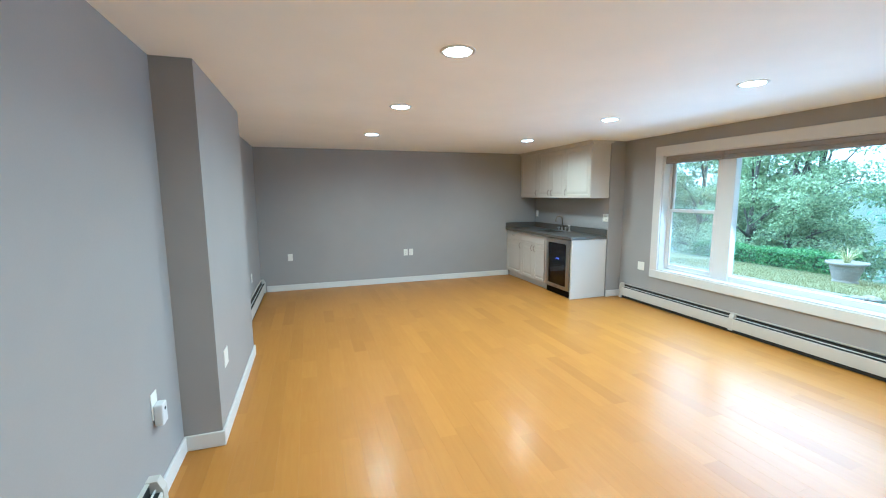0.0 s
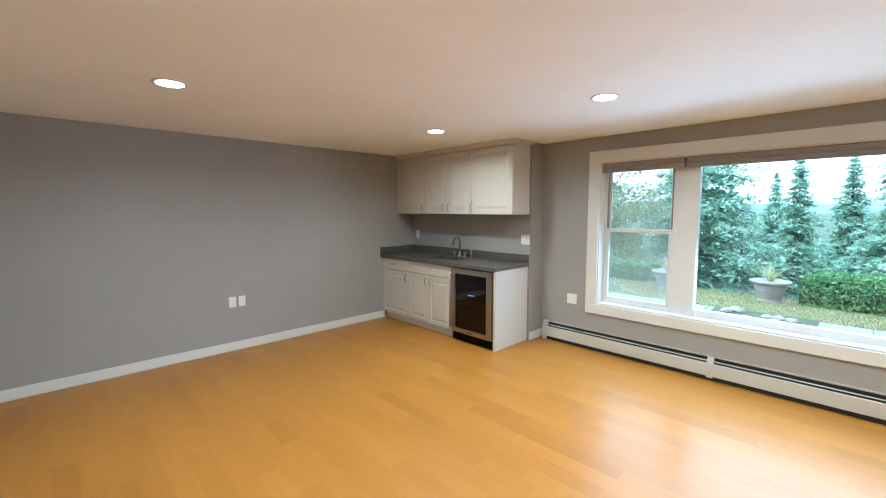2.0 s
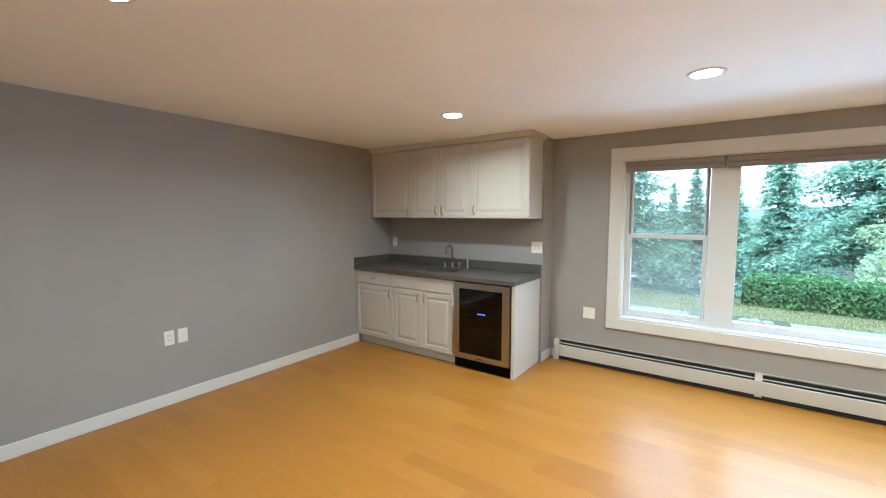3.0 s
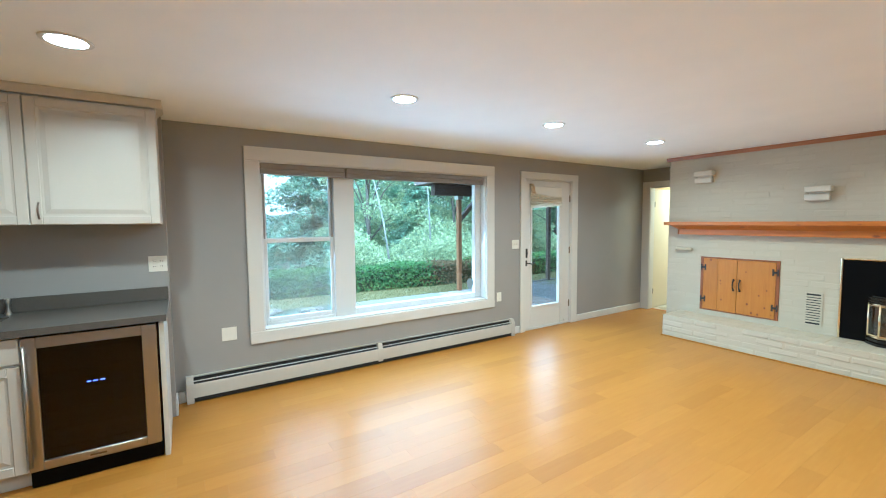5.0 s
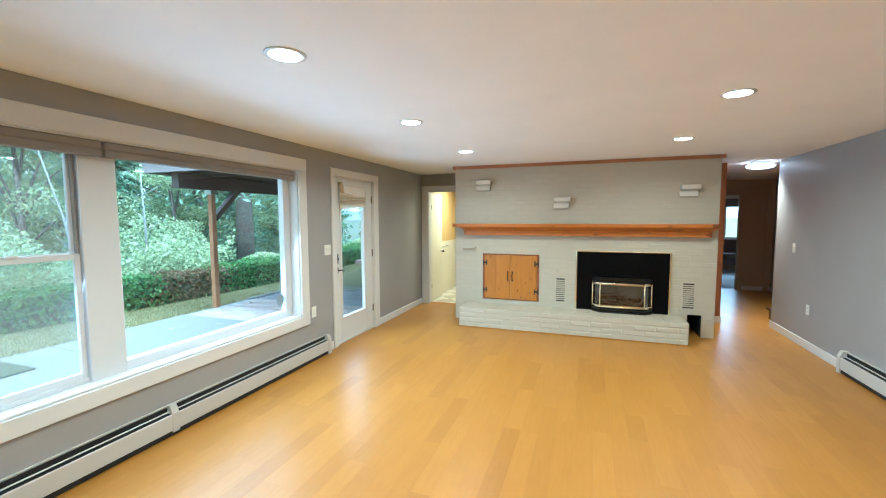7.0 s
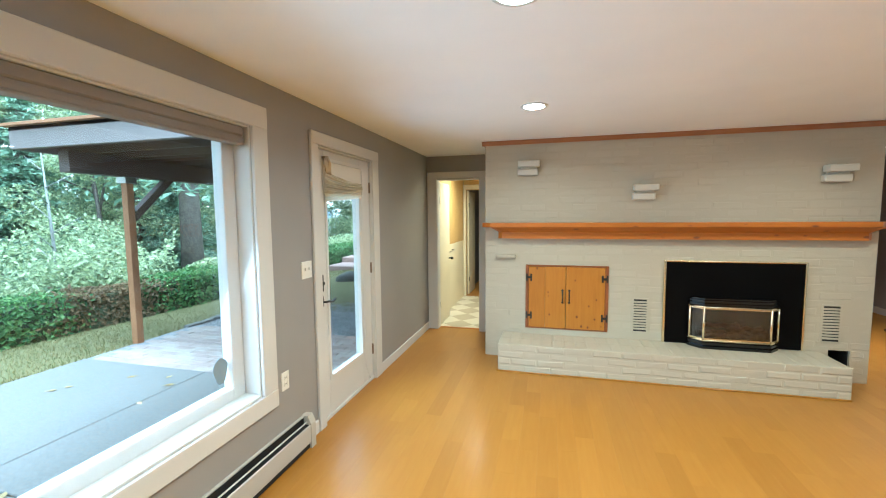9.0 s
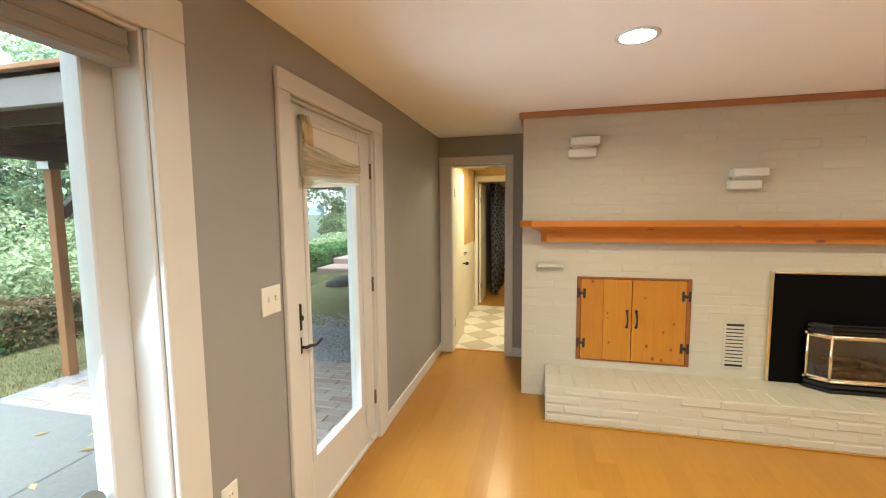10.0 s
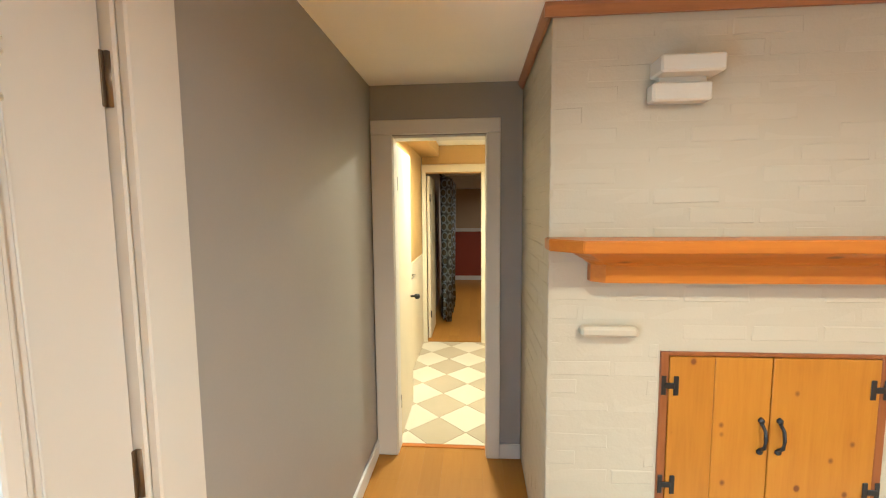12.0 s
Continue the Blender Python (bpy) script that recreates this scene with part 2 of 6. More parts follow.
SHADE = painted("taupe_shade_fabric", (0.28, 0.252, 0.231), 0.85, 240, 0.2, 0.05)
SILK = painted("cream_satin", (0.92, 0.87, 0.76), 0.15, 140, 0.02, 0.03, 0.5)
see_through(SILK.node_tree, SILK.node_tree.nodes["Principled BSDF"], 0.5)
# darker copy of the cream satin: crease shade put into the colour
SHADED_SATIN = painted("shaded_satin", (0.62, 0.5, 0.33), 0.22, 140, 0.05, 0.1)
LINEN = painted("white_linen", (0.74, 0.7, 0.62), 0.8, 240, 0.15, 0.03)
FLOOR = wood("maple_floor", (0.345, 0.15, 0.014), (0.37, 0.168, 0.017), (0.395, 0.19, 0.022), "y", 0.45, 0.2, tone=0.13, polish=0.22)
FLOOR.node_tree.nodes["Principled BSDF"].inputs["Specular IOR Level"].default_value = 0.25
UNDER = painted("floor_joint", (0.33, 0.16, 0.04), 0.5)
PINE = wood("orange_pine", (0.342, 0.09, 0.0032), (0.437, 0.135, 0.0048), (0.494, 0.169, 0.008), "x", 0.38, 0.12, 1.0)
PINEV = wood("honey_pine", (0.36, 0.129, 0.0064), (0.432, 0.172, 0.0096), (0.486, 0.206, 0.016), "z", 0.42, 0.1, 1.05, 0.1)
REDWOOD = wood("red_brown_wood", (0.299, 0.0978, 0.0253), (0.414, 0.144, 0.0403), (0.506, 0.196, 0.0575), "z", 0.4, 0.2)
FRAMEWOOD = wood("dark_red_frame", (0.17, 0.05, 0.01), (0.24, 0.075, 0.016), (0.3, 0.1, 0.024), "z", 0.45, 0.15)
CROWN = wood("red_brown_crown", (0.24, 0.09, 0.035), (0.32, 0.13, 0.05), (0.38, 0.17, 0.07), "x", 0.4, 0.2)
DARKWOOD = wood("dark_stained_wood", (0.03, 0.012, 0.008), (0.06, 0.022, 0.014), (0.09, 0.035, 0.022), "x", 0.35, 0.2)
BRICK = brick_paint("white_painted_brick", (0.498, 0.445, 0.326))
LEDGE = painted("white_painted_ledge", (0.62, 0.575, 0.47), 0.55, 60, 0.2, 0.04)
MORTAR = brick_paint("white_painted_mortar", (0.489, 0.435, 0.317))
GLASS = clear_pane("window_glass")
DARKGLASS = glass("smoked_glass", (0.9, 0.88, 0.84), 0.04)
SCREEN, st_, sb_ = node_mat("insect_mesh", 0.9)
sb_.inputs["Base Color"].default_value = rgb(0.5, 0.52, 0.53)
tr_, mx_ = st_.nodes.new("ShaderNodeBsdfTransparent"), st_.nodes.new("ShaderNodeMixShader")
mx_.inputs[0].default_value = 0.2
st_.links.new(tr_.outputs[0], mx_.inputs[1])
st_.links.new(sb_.outputs[0], mx_.inputs[2])
st_.links.new(mx_.outputs[0], st_.nodes["Material Output"].inputs[0])
LENS = glow("lamp_lens", (1.0, 0.9, 0.72), 9.0)
BLUE = glow("blue_display", (0.08, 0.12, 1.0), 1.2)
MUSTARD = painted("mustard_paint", (0.5, 0.33, 0.11), 0.55, 90, 0.05, 0.04)
CREAM = painted("cream_paint", (0.686, 0.616, 0.458), 0.5, 90, 0.05, 0.03)
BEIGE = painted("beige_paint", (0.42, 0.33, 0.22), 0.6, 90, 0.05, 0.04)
MAROON = painted("maroon_paint", (0.25, 0.035, 0.012), 0.5, 90, 0.05, 0.08)
TILE_A = painted("cream_vinyl_tile", (0.619, 0.568, 0.447), 0.4, 40, 0.05, 0.06)
TILE_B = painted("taupe_vinyl_tile", (0.416, 0.352, 0.24), 0.4, 40, 0.05, 0.1)
CONCRETE = speckled("patio_concrete", (0.157, 0.157, 0.146), (0.199, 0.196, 0.186), (0.241, 0.238, 0.225), 45, 0.8, 0.15)
PAVER = speckled("brick_paver", (0.216, 0.144, 0.122), (0.288, 0.202, 0.173), (0.36, 0.274, 0.238), 30, 0.85, 0.3)
GRAVEL = speckled("grey_gravel", (0.135, 0.135, 0.139), (0.291, 0.291, 0.3), (0.517, 0.517, 0.528), 30, 0.9, 1.0)
LAWN = speckled("lawn", (0.101, 0.102, 0.0328), (0.151, 0.143, 0.0546), (0.232, 0.194, 0.0874), 14, 0.9, 0.5)
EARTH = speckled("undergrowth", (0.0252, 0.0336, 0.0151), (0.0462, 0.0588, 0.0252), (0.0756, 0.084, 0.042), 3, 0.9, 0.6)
CEDAR = wood("cedar_post", (0.216, 0.0936, 0.036), (0.288, 0.137, 0.0576), (0.346, 0.18, 0.0792), "z", 0.6, 0.0)
DECKWOOD = wood("brown_deck_wood", (0.05, 0.035, 0.028), (0.08, 0.055, 0.045), (0.11, 0.08, 0.065), "y", 0.6, 0.0)
FASCIA = painted("grey_brown_fascia", (0.2, 0.17, 0.16), 0.6, 40, 0.1, 0.1)
BARK = speckled("bark", (0.072, 0.0576, 0.0468), (0.122, 0.104, 0.0864), (0.187, 0.166, 0.144), 9, 0.9, 1.0)
STONE = speckled("urn_stone", (0.187, 0.162, 0.137), (0.23, 0.202, 0.173), (0.274, 0.245, 0.216), 25, 0.8, 0.3)
HEDGE_A = leafy("hedge_leaf", (0.0508, 0.122, 0.0407), (0.213, 0.337, 0.102))
HEDGE_B = leafy("hedge_brown_leaf", (0.0924, 0.0693, 0.0308), (0.246, 0.169, 0.0847))
# needles and leaves paler than natural, with haze put into the colour
HAZED_NEEDLE = leafy("hazed_needles", (0.189, 0.284, 0.193), (0.459, 0.595, 0.428))
BROAD = leafy("broad_leaf", (0.201, 0.261, 0.14), (0.565, 0.62, 0.351))
TURF = leafy("lawn_blade", (0.136, 0.147, 0.0529), (0.315, 0.277, 0.129))
GRASSY = leafy("dry_grass_blade", (0.3, 0.3, 0.12), (0.55, 0.48, 0.25))
HAZE = painted("hazy_hills", (0.3, 0.36, 0.4), 0.9)
CARPET = speckled("pale_carpet", (0.4, 0.41, 0.44), (0.48, 0.49, 0.52), (0.55, 0.56, 0.6), 200, 0.95, 0.3)


# ---- building helpers ----
def box(bm, x0, x1, y0, y1, z0, z1):
    v = [bm.verts.new((x, y, z)) for x in (x0, x1) for y in (y0, y1) for z in (z0, z1)]
    for f in ((0, 1, 3, 2), (4, 6, 7, 5), (0, 4, 5, 1), (2, 3, 7, 6), (0, 2, 6, 4), (1, 5, 7, 3)):
        bm.faces.new([v[i] for i in f])


def rbox(bm, x0, x1, y0, y1, z0, z1, r=0.004, seg=1):
    b = bmesh.new()
    box(b, x0, x1, y0, y1, z0, z1)
    bmesh.ops.bevel(b, geom=b.edges[:], offset=r, segments=seg, affect="EDGES", profile=0.6)
    join(bm, b)


def join(bm, b):
    me = bpy.data.meshes.new("tmp")
    b.to_mesh(me)
    b.free()
    bm.from_mesh(me)
    bpy.data.meshes.remove(me)


def prism(bm, outline, lo, hi, axis="z"):
    """A closed outline of (a, b) pushed from lo to hi along an axis."""
    def at(a, b, c):
        return {"z": (a, b, c), "y": (a, c, b), "x": (c, a, b)}[axis]
    p = [bm.verts.new(at(a, b, lo)) for a, b in outline]
    q = [bm.verts.new(at(a, b, hi)) for a, b in outline]
    n = len(p)
    bm.faces.new(p[::-1])
    bm.faces.new(q)
    for i in range(n):
        bm.faces.new((p[i], p[(i + 1) % n], q[(i + 1) % n], q[i]))
    bmesh.ops.recalc_face_normals(bm, faces=bm.faces[:])


def tube(bm, points, r, n=10, r_end=None):
    pts = [Vector(p) for p in points]
    rings, up = [], Vector((0.13, 0.31, 0.94))
    for i, p in enumerate(pts):
        d = (pts[min(i + 1, len(pts) - 1)] - pts[max(i - 1, 0)]).normalized()
        a = d.cross(up)
        if a.length < 0.1:
            a = d.cross(Vector((1, 0, 0)))
        a.normalize()
        b = d.cross(a)
        f = i / (len(pts) - 1)
        rr = r if r_end is None else r + (r_end - r) * f
        rings.append([bm.verts.new(p + (a * math.cos(k * 2 * math.pi / n) + b * math.sin(k * 2 * math.pi / n)) * rr) for k in range(n)])
    for u, w in zip(rings, rings[1:]):
        for k in range(n):
            f = bm.faces.new((u[k], u[(k + 1) % n], w[(k + 1) % n], w[k]))
            f.smooth = True
    bm.faces.new(rings[0][::-1])
    bm.faces.new(rings[-1])


def lathe(bm, profile, n=24, at=(0, 0, 0)):
    rings = []
    for r, z in profile:
        rings.append([bm.verts.new((at[0] + r * math.cos(k * 2 * math.pi / n), at[1] + r * math.sin(k * 2 * math.pi / n), at[2] + z)) for k in range(n)])
    for u, w in zip(rings, rings[1:]):
        for k in range(n):
            f = bm.faces.new((u[k], u[(k + 1) % n], w[(k + 1) % n], w[k]))
            f.smooth = True
    bm.faces.new(rings[0][::-1])
    bm.faces.new(rings[-1])
    bmesh.ops.recalc_face_normals(bm, faces=bm.faces[:])


def obj(name, bm, mat, recalc=True):
    if recalc:
        bmesh.ops.recalc_face_normals(bm, faces=bm.faces[:])
    me = bpy.data.meshes.new(name)
    bm.to_mesh(me)
    bm.free()
    me.materials.append(mat)
    return new(name, me)


def part(name, bm, mat, parent, label=""):
    """One mesh under a thing or a part; its vertices are in the thing's own frame."""
    ob = obj(name, bm, mat)
    ob.parent = parent
    if label:
        ob["label"] = label
    return ob


def boxpart(name, dims, mat, parent, label="", r=0.003):
    bm = bmesh.new()
    if r:
        rbox(bm, *dims, r=r)
    else:
        box(bm, *dims)
    return part(name, bm, mat, parent, label)


def thing(name, place, label, category, group="", kind="", turn=0.0):
    ob = new(name)
    ob.empty_display_size = 0.1
    ob.matrix_basis = pose(*place, 0, 0, turn)
    return tagged(ob, label, category, group, kind)


def structure(name, bm, mat, label, category="wall"):
    return tagged(obj(name, bm, mat), label, category, "", "structure")


# ---- structure: walls, ceiling, trim ----
E0, E1 = 4.53, 4.73          # east wall faces
WIN = (1.635, 4.305, 0.53, 2.115)
DOOR = (0.02, 0.976, 0.0, 2.115)
NORTH, WEST, BUMP = 7.17, -0.92, -0.70
BAR = 4.265
FP0, FP1, FPY, BACK = 0.02, 3.585, -0.90, -1.81

bm = bmesh.new()
box(bm, E0, E1, -8.9, DOOR[0], 0, CEIL)
box(bm, E0, E1, DOOR[0], DOOR[1], DOOR[3], CEIL)
box(bm, E0, E1, DOOR[1], WIN[0], 0, CEIL)
box(bm, E0, E1, WIN[0], WIN[1], 0, WIN[2])
box(bm, E0, E1, WIN[0], WIN[1], WIN[3], CEIL)
box(bm, E0, E1, WIN[1], 5.02, 0, CEIL)
structure("wall_east", bm, WALL, "grey painted wall with picture window and glazed door")
bm = bmesh.new()
box(bm, BAR, E1, 5.02, NORTH, 0, CEIL)
structure("wall_bar", bm, WALL, "grey painted wall behind the wet bar")
bm = bmesh.new()
box(bm, -1.12, E1, NORTH, NORTH + 0.2, 0, CEIL)
structure("wall_north", bm, WALL, "plain warm grey painted end wall")
bm = bmesh.new()
prism(bm, [(WEST, -1.83), (WEST, 2.65), (BUMP, 2.65), (BUMP, 4.25), (WEST, 4.25), (WEST, NORTH), (-1.12, NORTH), (-1.12, -1.83)], 0, CEIL)
structure("wall_west", bm, WALL, "grey painted side wall with a shallow chase")
bm = bmesh.new()
box(bm, FP1, 3.795, BACK - 0.12, BACK, 0, CEIL)
box(bm, 4.40, E0, BACK - 0.12, BACK, 0, CEIL)
box(bm, 3.795, 4.40, BACK - 0.12, BACK, 2.085, CEIL)
structure("wall_alcove", bm, WALL, "grey painted wall round a doorway")
bm = bmesh.new()
box(bm, -1.3, 5.0, -1.4, NORTH + 0.4, CEIL, CEIL + 0.15)
box(bm, -3.7, 5.0, -9.2, -1.4, CEIL, CEIL + 0.15)
structure("ceiling", bm, CEILING, "smooth off-white painted ceiling", "ceiling")

# hall walls
bm = bmesh.new()
box(bm, -0.3, FP0 + 0.1, -5.25, -1.87, 0, CEIL)
structure("wall_hall_east", bm, REDWOOD, "red-brown wood panelled hall wall")
bm = bmesh.new()
box(bm, -2.3, -2.1, -5.4, -1.4, 0, CEIL)
box(bm, -2.1, -1.12, -1.6, -1.4, 0, CEIL)
structure("wall_hall_west", bm, WALL, "grey painted hall wall by the stairs")
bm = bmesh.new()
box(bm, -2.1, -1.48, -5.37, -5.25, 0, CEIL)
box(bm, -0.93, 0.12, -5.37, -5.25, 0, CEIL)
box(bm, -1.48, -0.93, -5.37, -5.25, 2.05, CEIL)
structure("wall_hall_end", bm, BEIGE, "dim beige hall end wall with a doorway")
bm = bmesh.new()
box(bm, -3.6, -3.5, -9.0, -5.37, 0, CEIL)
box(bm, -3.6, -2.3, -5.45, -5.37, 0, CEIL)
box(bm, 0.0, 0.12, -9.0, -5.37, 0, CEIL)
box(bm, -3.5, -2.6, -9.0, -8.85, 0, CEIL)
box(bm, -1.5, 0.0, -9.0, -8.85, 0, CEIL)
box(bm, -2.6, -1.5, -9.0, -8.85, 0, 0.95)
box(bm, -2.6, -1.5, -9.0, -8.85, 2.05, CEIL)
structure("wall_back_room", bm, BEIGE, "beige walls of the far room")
# tile room and bedroom walls
bm = bmesh.new()
box(bm, 3.3, 3.42, -4.16, BACK - 0.12, 0, CEIL)
structure("wall_tile_room_west", bm, CREAM, "cream painted wall of the tiled room")
bm = bmesh.new()
box(bm, 4.53 - 0.02, E0, -4.16, BACK - 0.12, 0, 1.1)
structure("wall_tile_room_wainscot", bm, CREAM, "cream painted lower wall")
bm = bmesh.new()
box(bm, 4.53 - 0.012, E0, -4.16, BACK - 0.12, 1.1, CEIL)
structure("wall_tile_room_east", bm, MUSTARD, "mustard painted upper wall")
bm = bmesh.new()
box(bm, 3.3, 3.79, -4.28, -4.16, 0, CEIL)
box(bm, 4.47, E0 - 0.02, -4.28, -4.16, 0, CEIL)
box(bm, 3.79, 4.47, -4.28, -4.16, 2.07, CEIL)
structure("wall_tile_room_end", bm, MUSTARD, "mustard painted wall round the inner doorway")
bm = bmesh.new()
box(bm, 0.12, E0, -8.95, -8.8, 0, CEIL)
box(bm, 0.12, 0.2, -8.8, -4.28, 0, CEIL)
box(bm, 0.2, 3.3, -4.28, -4.16, 0, CEIL)
structure("wall_bedroom", bm, BEIGE, "beige bedroom walls")
bm = bmesh.new()
box(bm, 0.2, E0, -8.8, -8.785, 0.1, 1.14)
structure("wall_bedroom_wainscot", bm, MAROON, "maroon painted wainscot")
bm = bmesh.new()
box(bm, 0.2, E0, -8.8, -8.765, 1.14, 1.22)
box(bm, 0.2, E0, -8.8, -8.77, 0.0, 0.1)
box(bm, 0.2, E0, -8.8, -8.4, 2.12, CEIL)
structure("trim_bedroom", bm, TRIM, "white chair rail, baseboard and soffit", "trim")
bm = bmesh.new()
box(bm, 0.12, FP1 - 0.29, BACK - 0.4, BACK - 0.2, 0, CEIL)
structure("wall_behind_chimney", bm, BEIGE, "plain wall behind the chimney breast")

BASE_H, BASE_T = 0.1, 0.016


def baseboard(name, runs, mat=None):
    bm = bmesh.new()
    for x0, x1, y0, y1 in runs:
        rbox(bm, x0, x1, y0, y1, 0, BASE_H, r=0.004)
    structure(name, bm, mat or TRIM, "white painted baseboard", "baseboard")


baseboard("baseboard_north", [(-0.83, 3.66, NORTH - BASE_T, NORTH)])
baseboard("baseboard_west", [(WEST, WEST + BASE_T, -1.83, 0.0), (WEST, WEST + BASE_T, 2.1, 2.65), (WEST, BUMP + BASE_T, 2.65 - BASE_T, 2.65),
                             (BUMP, BUMP + BASE_T, 2.65, 4.25), (WEST, BUMP + BASE_T, 4.25, 4.25 + BASE_T), (WEST, WEST + BASE_T, 4.27, 5.02),
                             (-1.12, WEST + BASE_T, -1.83 - BASE_T, -1.83)])
baseboard("baseboard_east", [(E0 - BASE_T, E0, BACK, -0.102), (E0 - BASE_T, E0, 1.066, 1.2), (BAR, E0, 5.02 - BASE_T, 5.02), (E0 - BASE_T, E0, 4.95, 5.0)])
baseboard("baseboard_alcove", [(FP1, 3.72, BACK, BACK + BASE_T)])
baseboard("baseboard_hall", [(-0.3, FP0, -1.87, -1.87 + BASE_T), (-0.3 - BASE_T, -0.3, -5.25, -1.87), (-2.1, -2.1 + BASE_T, -5.25, -2.45), (-2.08, -1.57, -5.25, -5.25 + BASE_T)])


def casing(name, parts, label="white painted casing", mat=None):
    ob = thing(name, (0, 0, 0), label, "trim", "", "structure")
    for n, d in parts:
        boxpart(n, d, mat or TRIM, ob, r=0.004)
    return ob


casing("trim_alcove_door", [("side_casing", (3.72, 3.805, BACK, BACK + 0.02, 0, 2.09)), ("side_casing", (4.39, 4.525, BACK, BACK + 0.02, 0, 2.09)),
                            ("head_casing", (3.72, 4.525, BACK, BACK + 0.022, 2.09, 2.178)), ("jamb", (3.795, 3.81, BACK - 0.12, BACK, 0, 2.085)),
                            ("jamb", (4.385, 4.4, BACK - 0.12, BACK, 0, 2.085)), ("head_jamb", (3.81, 4.385, BACK - 0.12, BACK, 2.07, 2.085))])
casing("trim_inner_door", [("side_casing", (3.71, 3.80, -4.16, -4.14, 0, 2.08)), ("side_casing", (4.46, 4.54 - 0.03, -4.16, -4.14, 0, 2.08)),
                           ("head_casing", (3.71, 4.51, -4.16, -4.138, 2.08, 2.17))], mat=CREAM)
casing("trim_hall_door", [("side_casing", (-1.56, -1.47, -5.25, -5.23, 0, 2.05)), ("side_casing", (-0.94, -0.85, -5.25, -5.23, 0, 2.05)),
                          ("head_casing", (-1.56, -0.85, -5.25, -5.228, 2.05, 2.14)), ("side_casing", (-2.05, -1.96, -5.25, -5.23, 0, 2.1))], mat=BEIGE)
casing("trim_glass_door", [("side_casing", (E0 - 0.022, E0, -0.102, 0.03, 0, 2.115)), ("side_casing", (E0 - 0.022, E0, 0.966, 1.056, 0, 2.115)),
                           ("head_casing", (E0 - 0.024, E0, -0.102, 1.056, 2.115, 2.205)), ("jamb", (E0, E1, 0.02, 0.035, 0, 2.115)),
                           ("jamb", (E0, E1, 0.961, 0.976, 0, 2.115)), ("head_jamb", (E0, E1, 0.035, 0.961, 2.1, 2.115)), ("sill", (E0 + 0.01, E1, 0.02, 0.976, 0, 0.03))])

# ---- picture window ----
w = thing("window_1", (0, 0, 0), "white picture window with a double-hung side sash", "window", "", "structure")
for n, d in (("side_casing", (E0 - 0.022, E0, 1.515, 1.64, 0.53, 2.11)), ("side_casing", (E0 - 0.022, E0, 4.3, 4.425, 0.53, 2.11)),
             ("head_casing", (E0 - 0.024, E0, 1.515, 4.425, 2.11, 2.235)), ("apron_casing", (E0 - 0.024, E0, 1.515, 4.425, 0.42, 0.53)),
             ("side_jamb", (E0, 4.64, 1.635, 1.65, 0.53, 2.115)), ("side_jamb", (E0, 4.64, 4.29, 4.305, 0.53, 2.115)),
             ("head_jamb", (E0, 4.64, 1.65, 4.29, 2.1, 2.115)), ("window_sill", (E0 - 0.01, 4.64, 1.65, 4.29, 0.53, 0.548))):
    boxpart(n, d, TRIM, w, r=0.004)
for n, d in (("frame_stile", (4.64, 4.71, 1.635, 1.735, 0.53, 2.115)), ("frame_stile", (4.64, 4.71, 4.262, 4.305, 0.53, 2.115)),
             ("mullion", (4.62, 4.71, 3.36, 3.58, 0.53, 2.115)), ("frame_rail", (4.64, 4.71, 1.735, 3.36, 0.53, 0.612)),
             ("frame_rail", (4.64, 4.71, 1.735, 3.36, 2.06, 2.115)), ("frame_rail", (4.64, 4.71, 3.58, 4.262, 0.53, 0.575)),
             ("frame_rail", (4.64, 4.71, 3.58, 4.262, 2.06, 2.115))):
    boxpart(n, d, VINYL, w, r=0.005)
for n, x, z0, z1 in (("lower_sash", 4.645, 0.575, 1.385), ("upper_sash", 4.672, 1.35, 2.06)):
    bm = bmesh.new()
    for d in ((3.585, 3.617, z0, z1), (4.23, 4.262, z0, z1), (3.617, 4.23, z0, z0 + 0.042), (3.617, 4.23, z1 - 0.036, z1)):
        rbox(bm, x, x + 0.027, d[0], d[1], d[2], d[3], r=0.003)
    s = part(n, bm, VINYL, w)
    p = boxpart("pane", (x + 0.011, x + 0.015, 3.6, 4.245, z0 + 0.02, z1 - 0.02), GLASS, s, r=0)
    p.visible_shadow = False
boxpart("jamb_track", (4.648, 4.67, 3.585, 3.603, 1.39, 2.05), SHADE, w, "taupe sash track")
boxpart("jamb_track", (4.648, 4.67, 4.244, 4.262, 1.39, 2.05), SHADE, w, "taupe sash track")
boxpart("insect_screen", (4.706, 4.7065, 3.585, 4.262, 0.575, 2.06), SCREEN, w, "fine grey insect screen", r=0).visible_shadow = False
boxpart("sash_lock", (4.632, 4.65, 3.89, 3.94, 1.383, 1.4), VINYL, w)
p = boxpart("pane", (4.676, 4.682, 1.72, 3.4, 0.6, 2.075), GLASS, w, r=0)
p.visible_shadow = False
# worn film patch low in the corner of the big pane
bm = bmesh.new()
prism(bm, [(1.79 + 0.05 * math.cos(a) * (1 + 0.15 * math.sin(3 * a)), 0.73 + 0.075 * math.sin(a)) for a in [k * 2 * math.pi / 20 for k in range(20)]], 4.6735, 4.6755, "x")
part("window_sticker", bm, painted("grey_film", (0.25, 0.3, 0.32), 0.5), w, "grey film sticker")

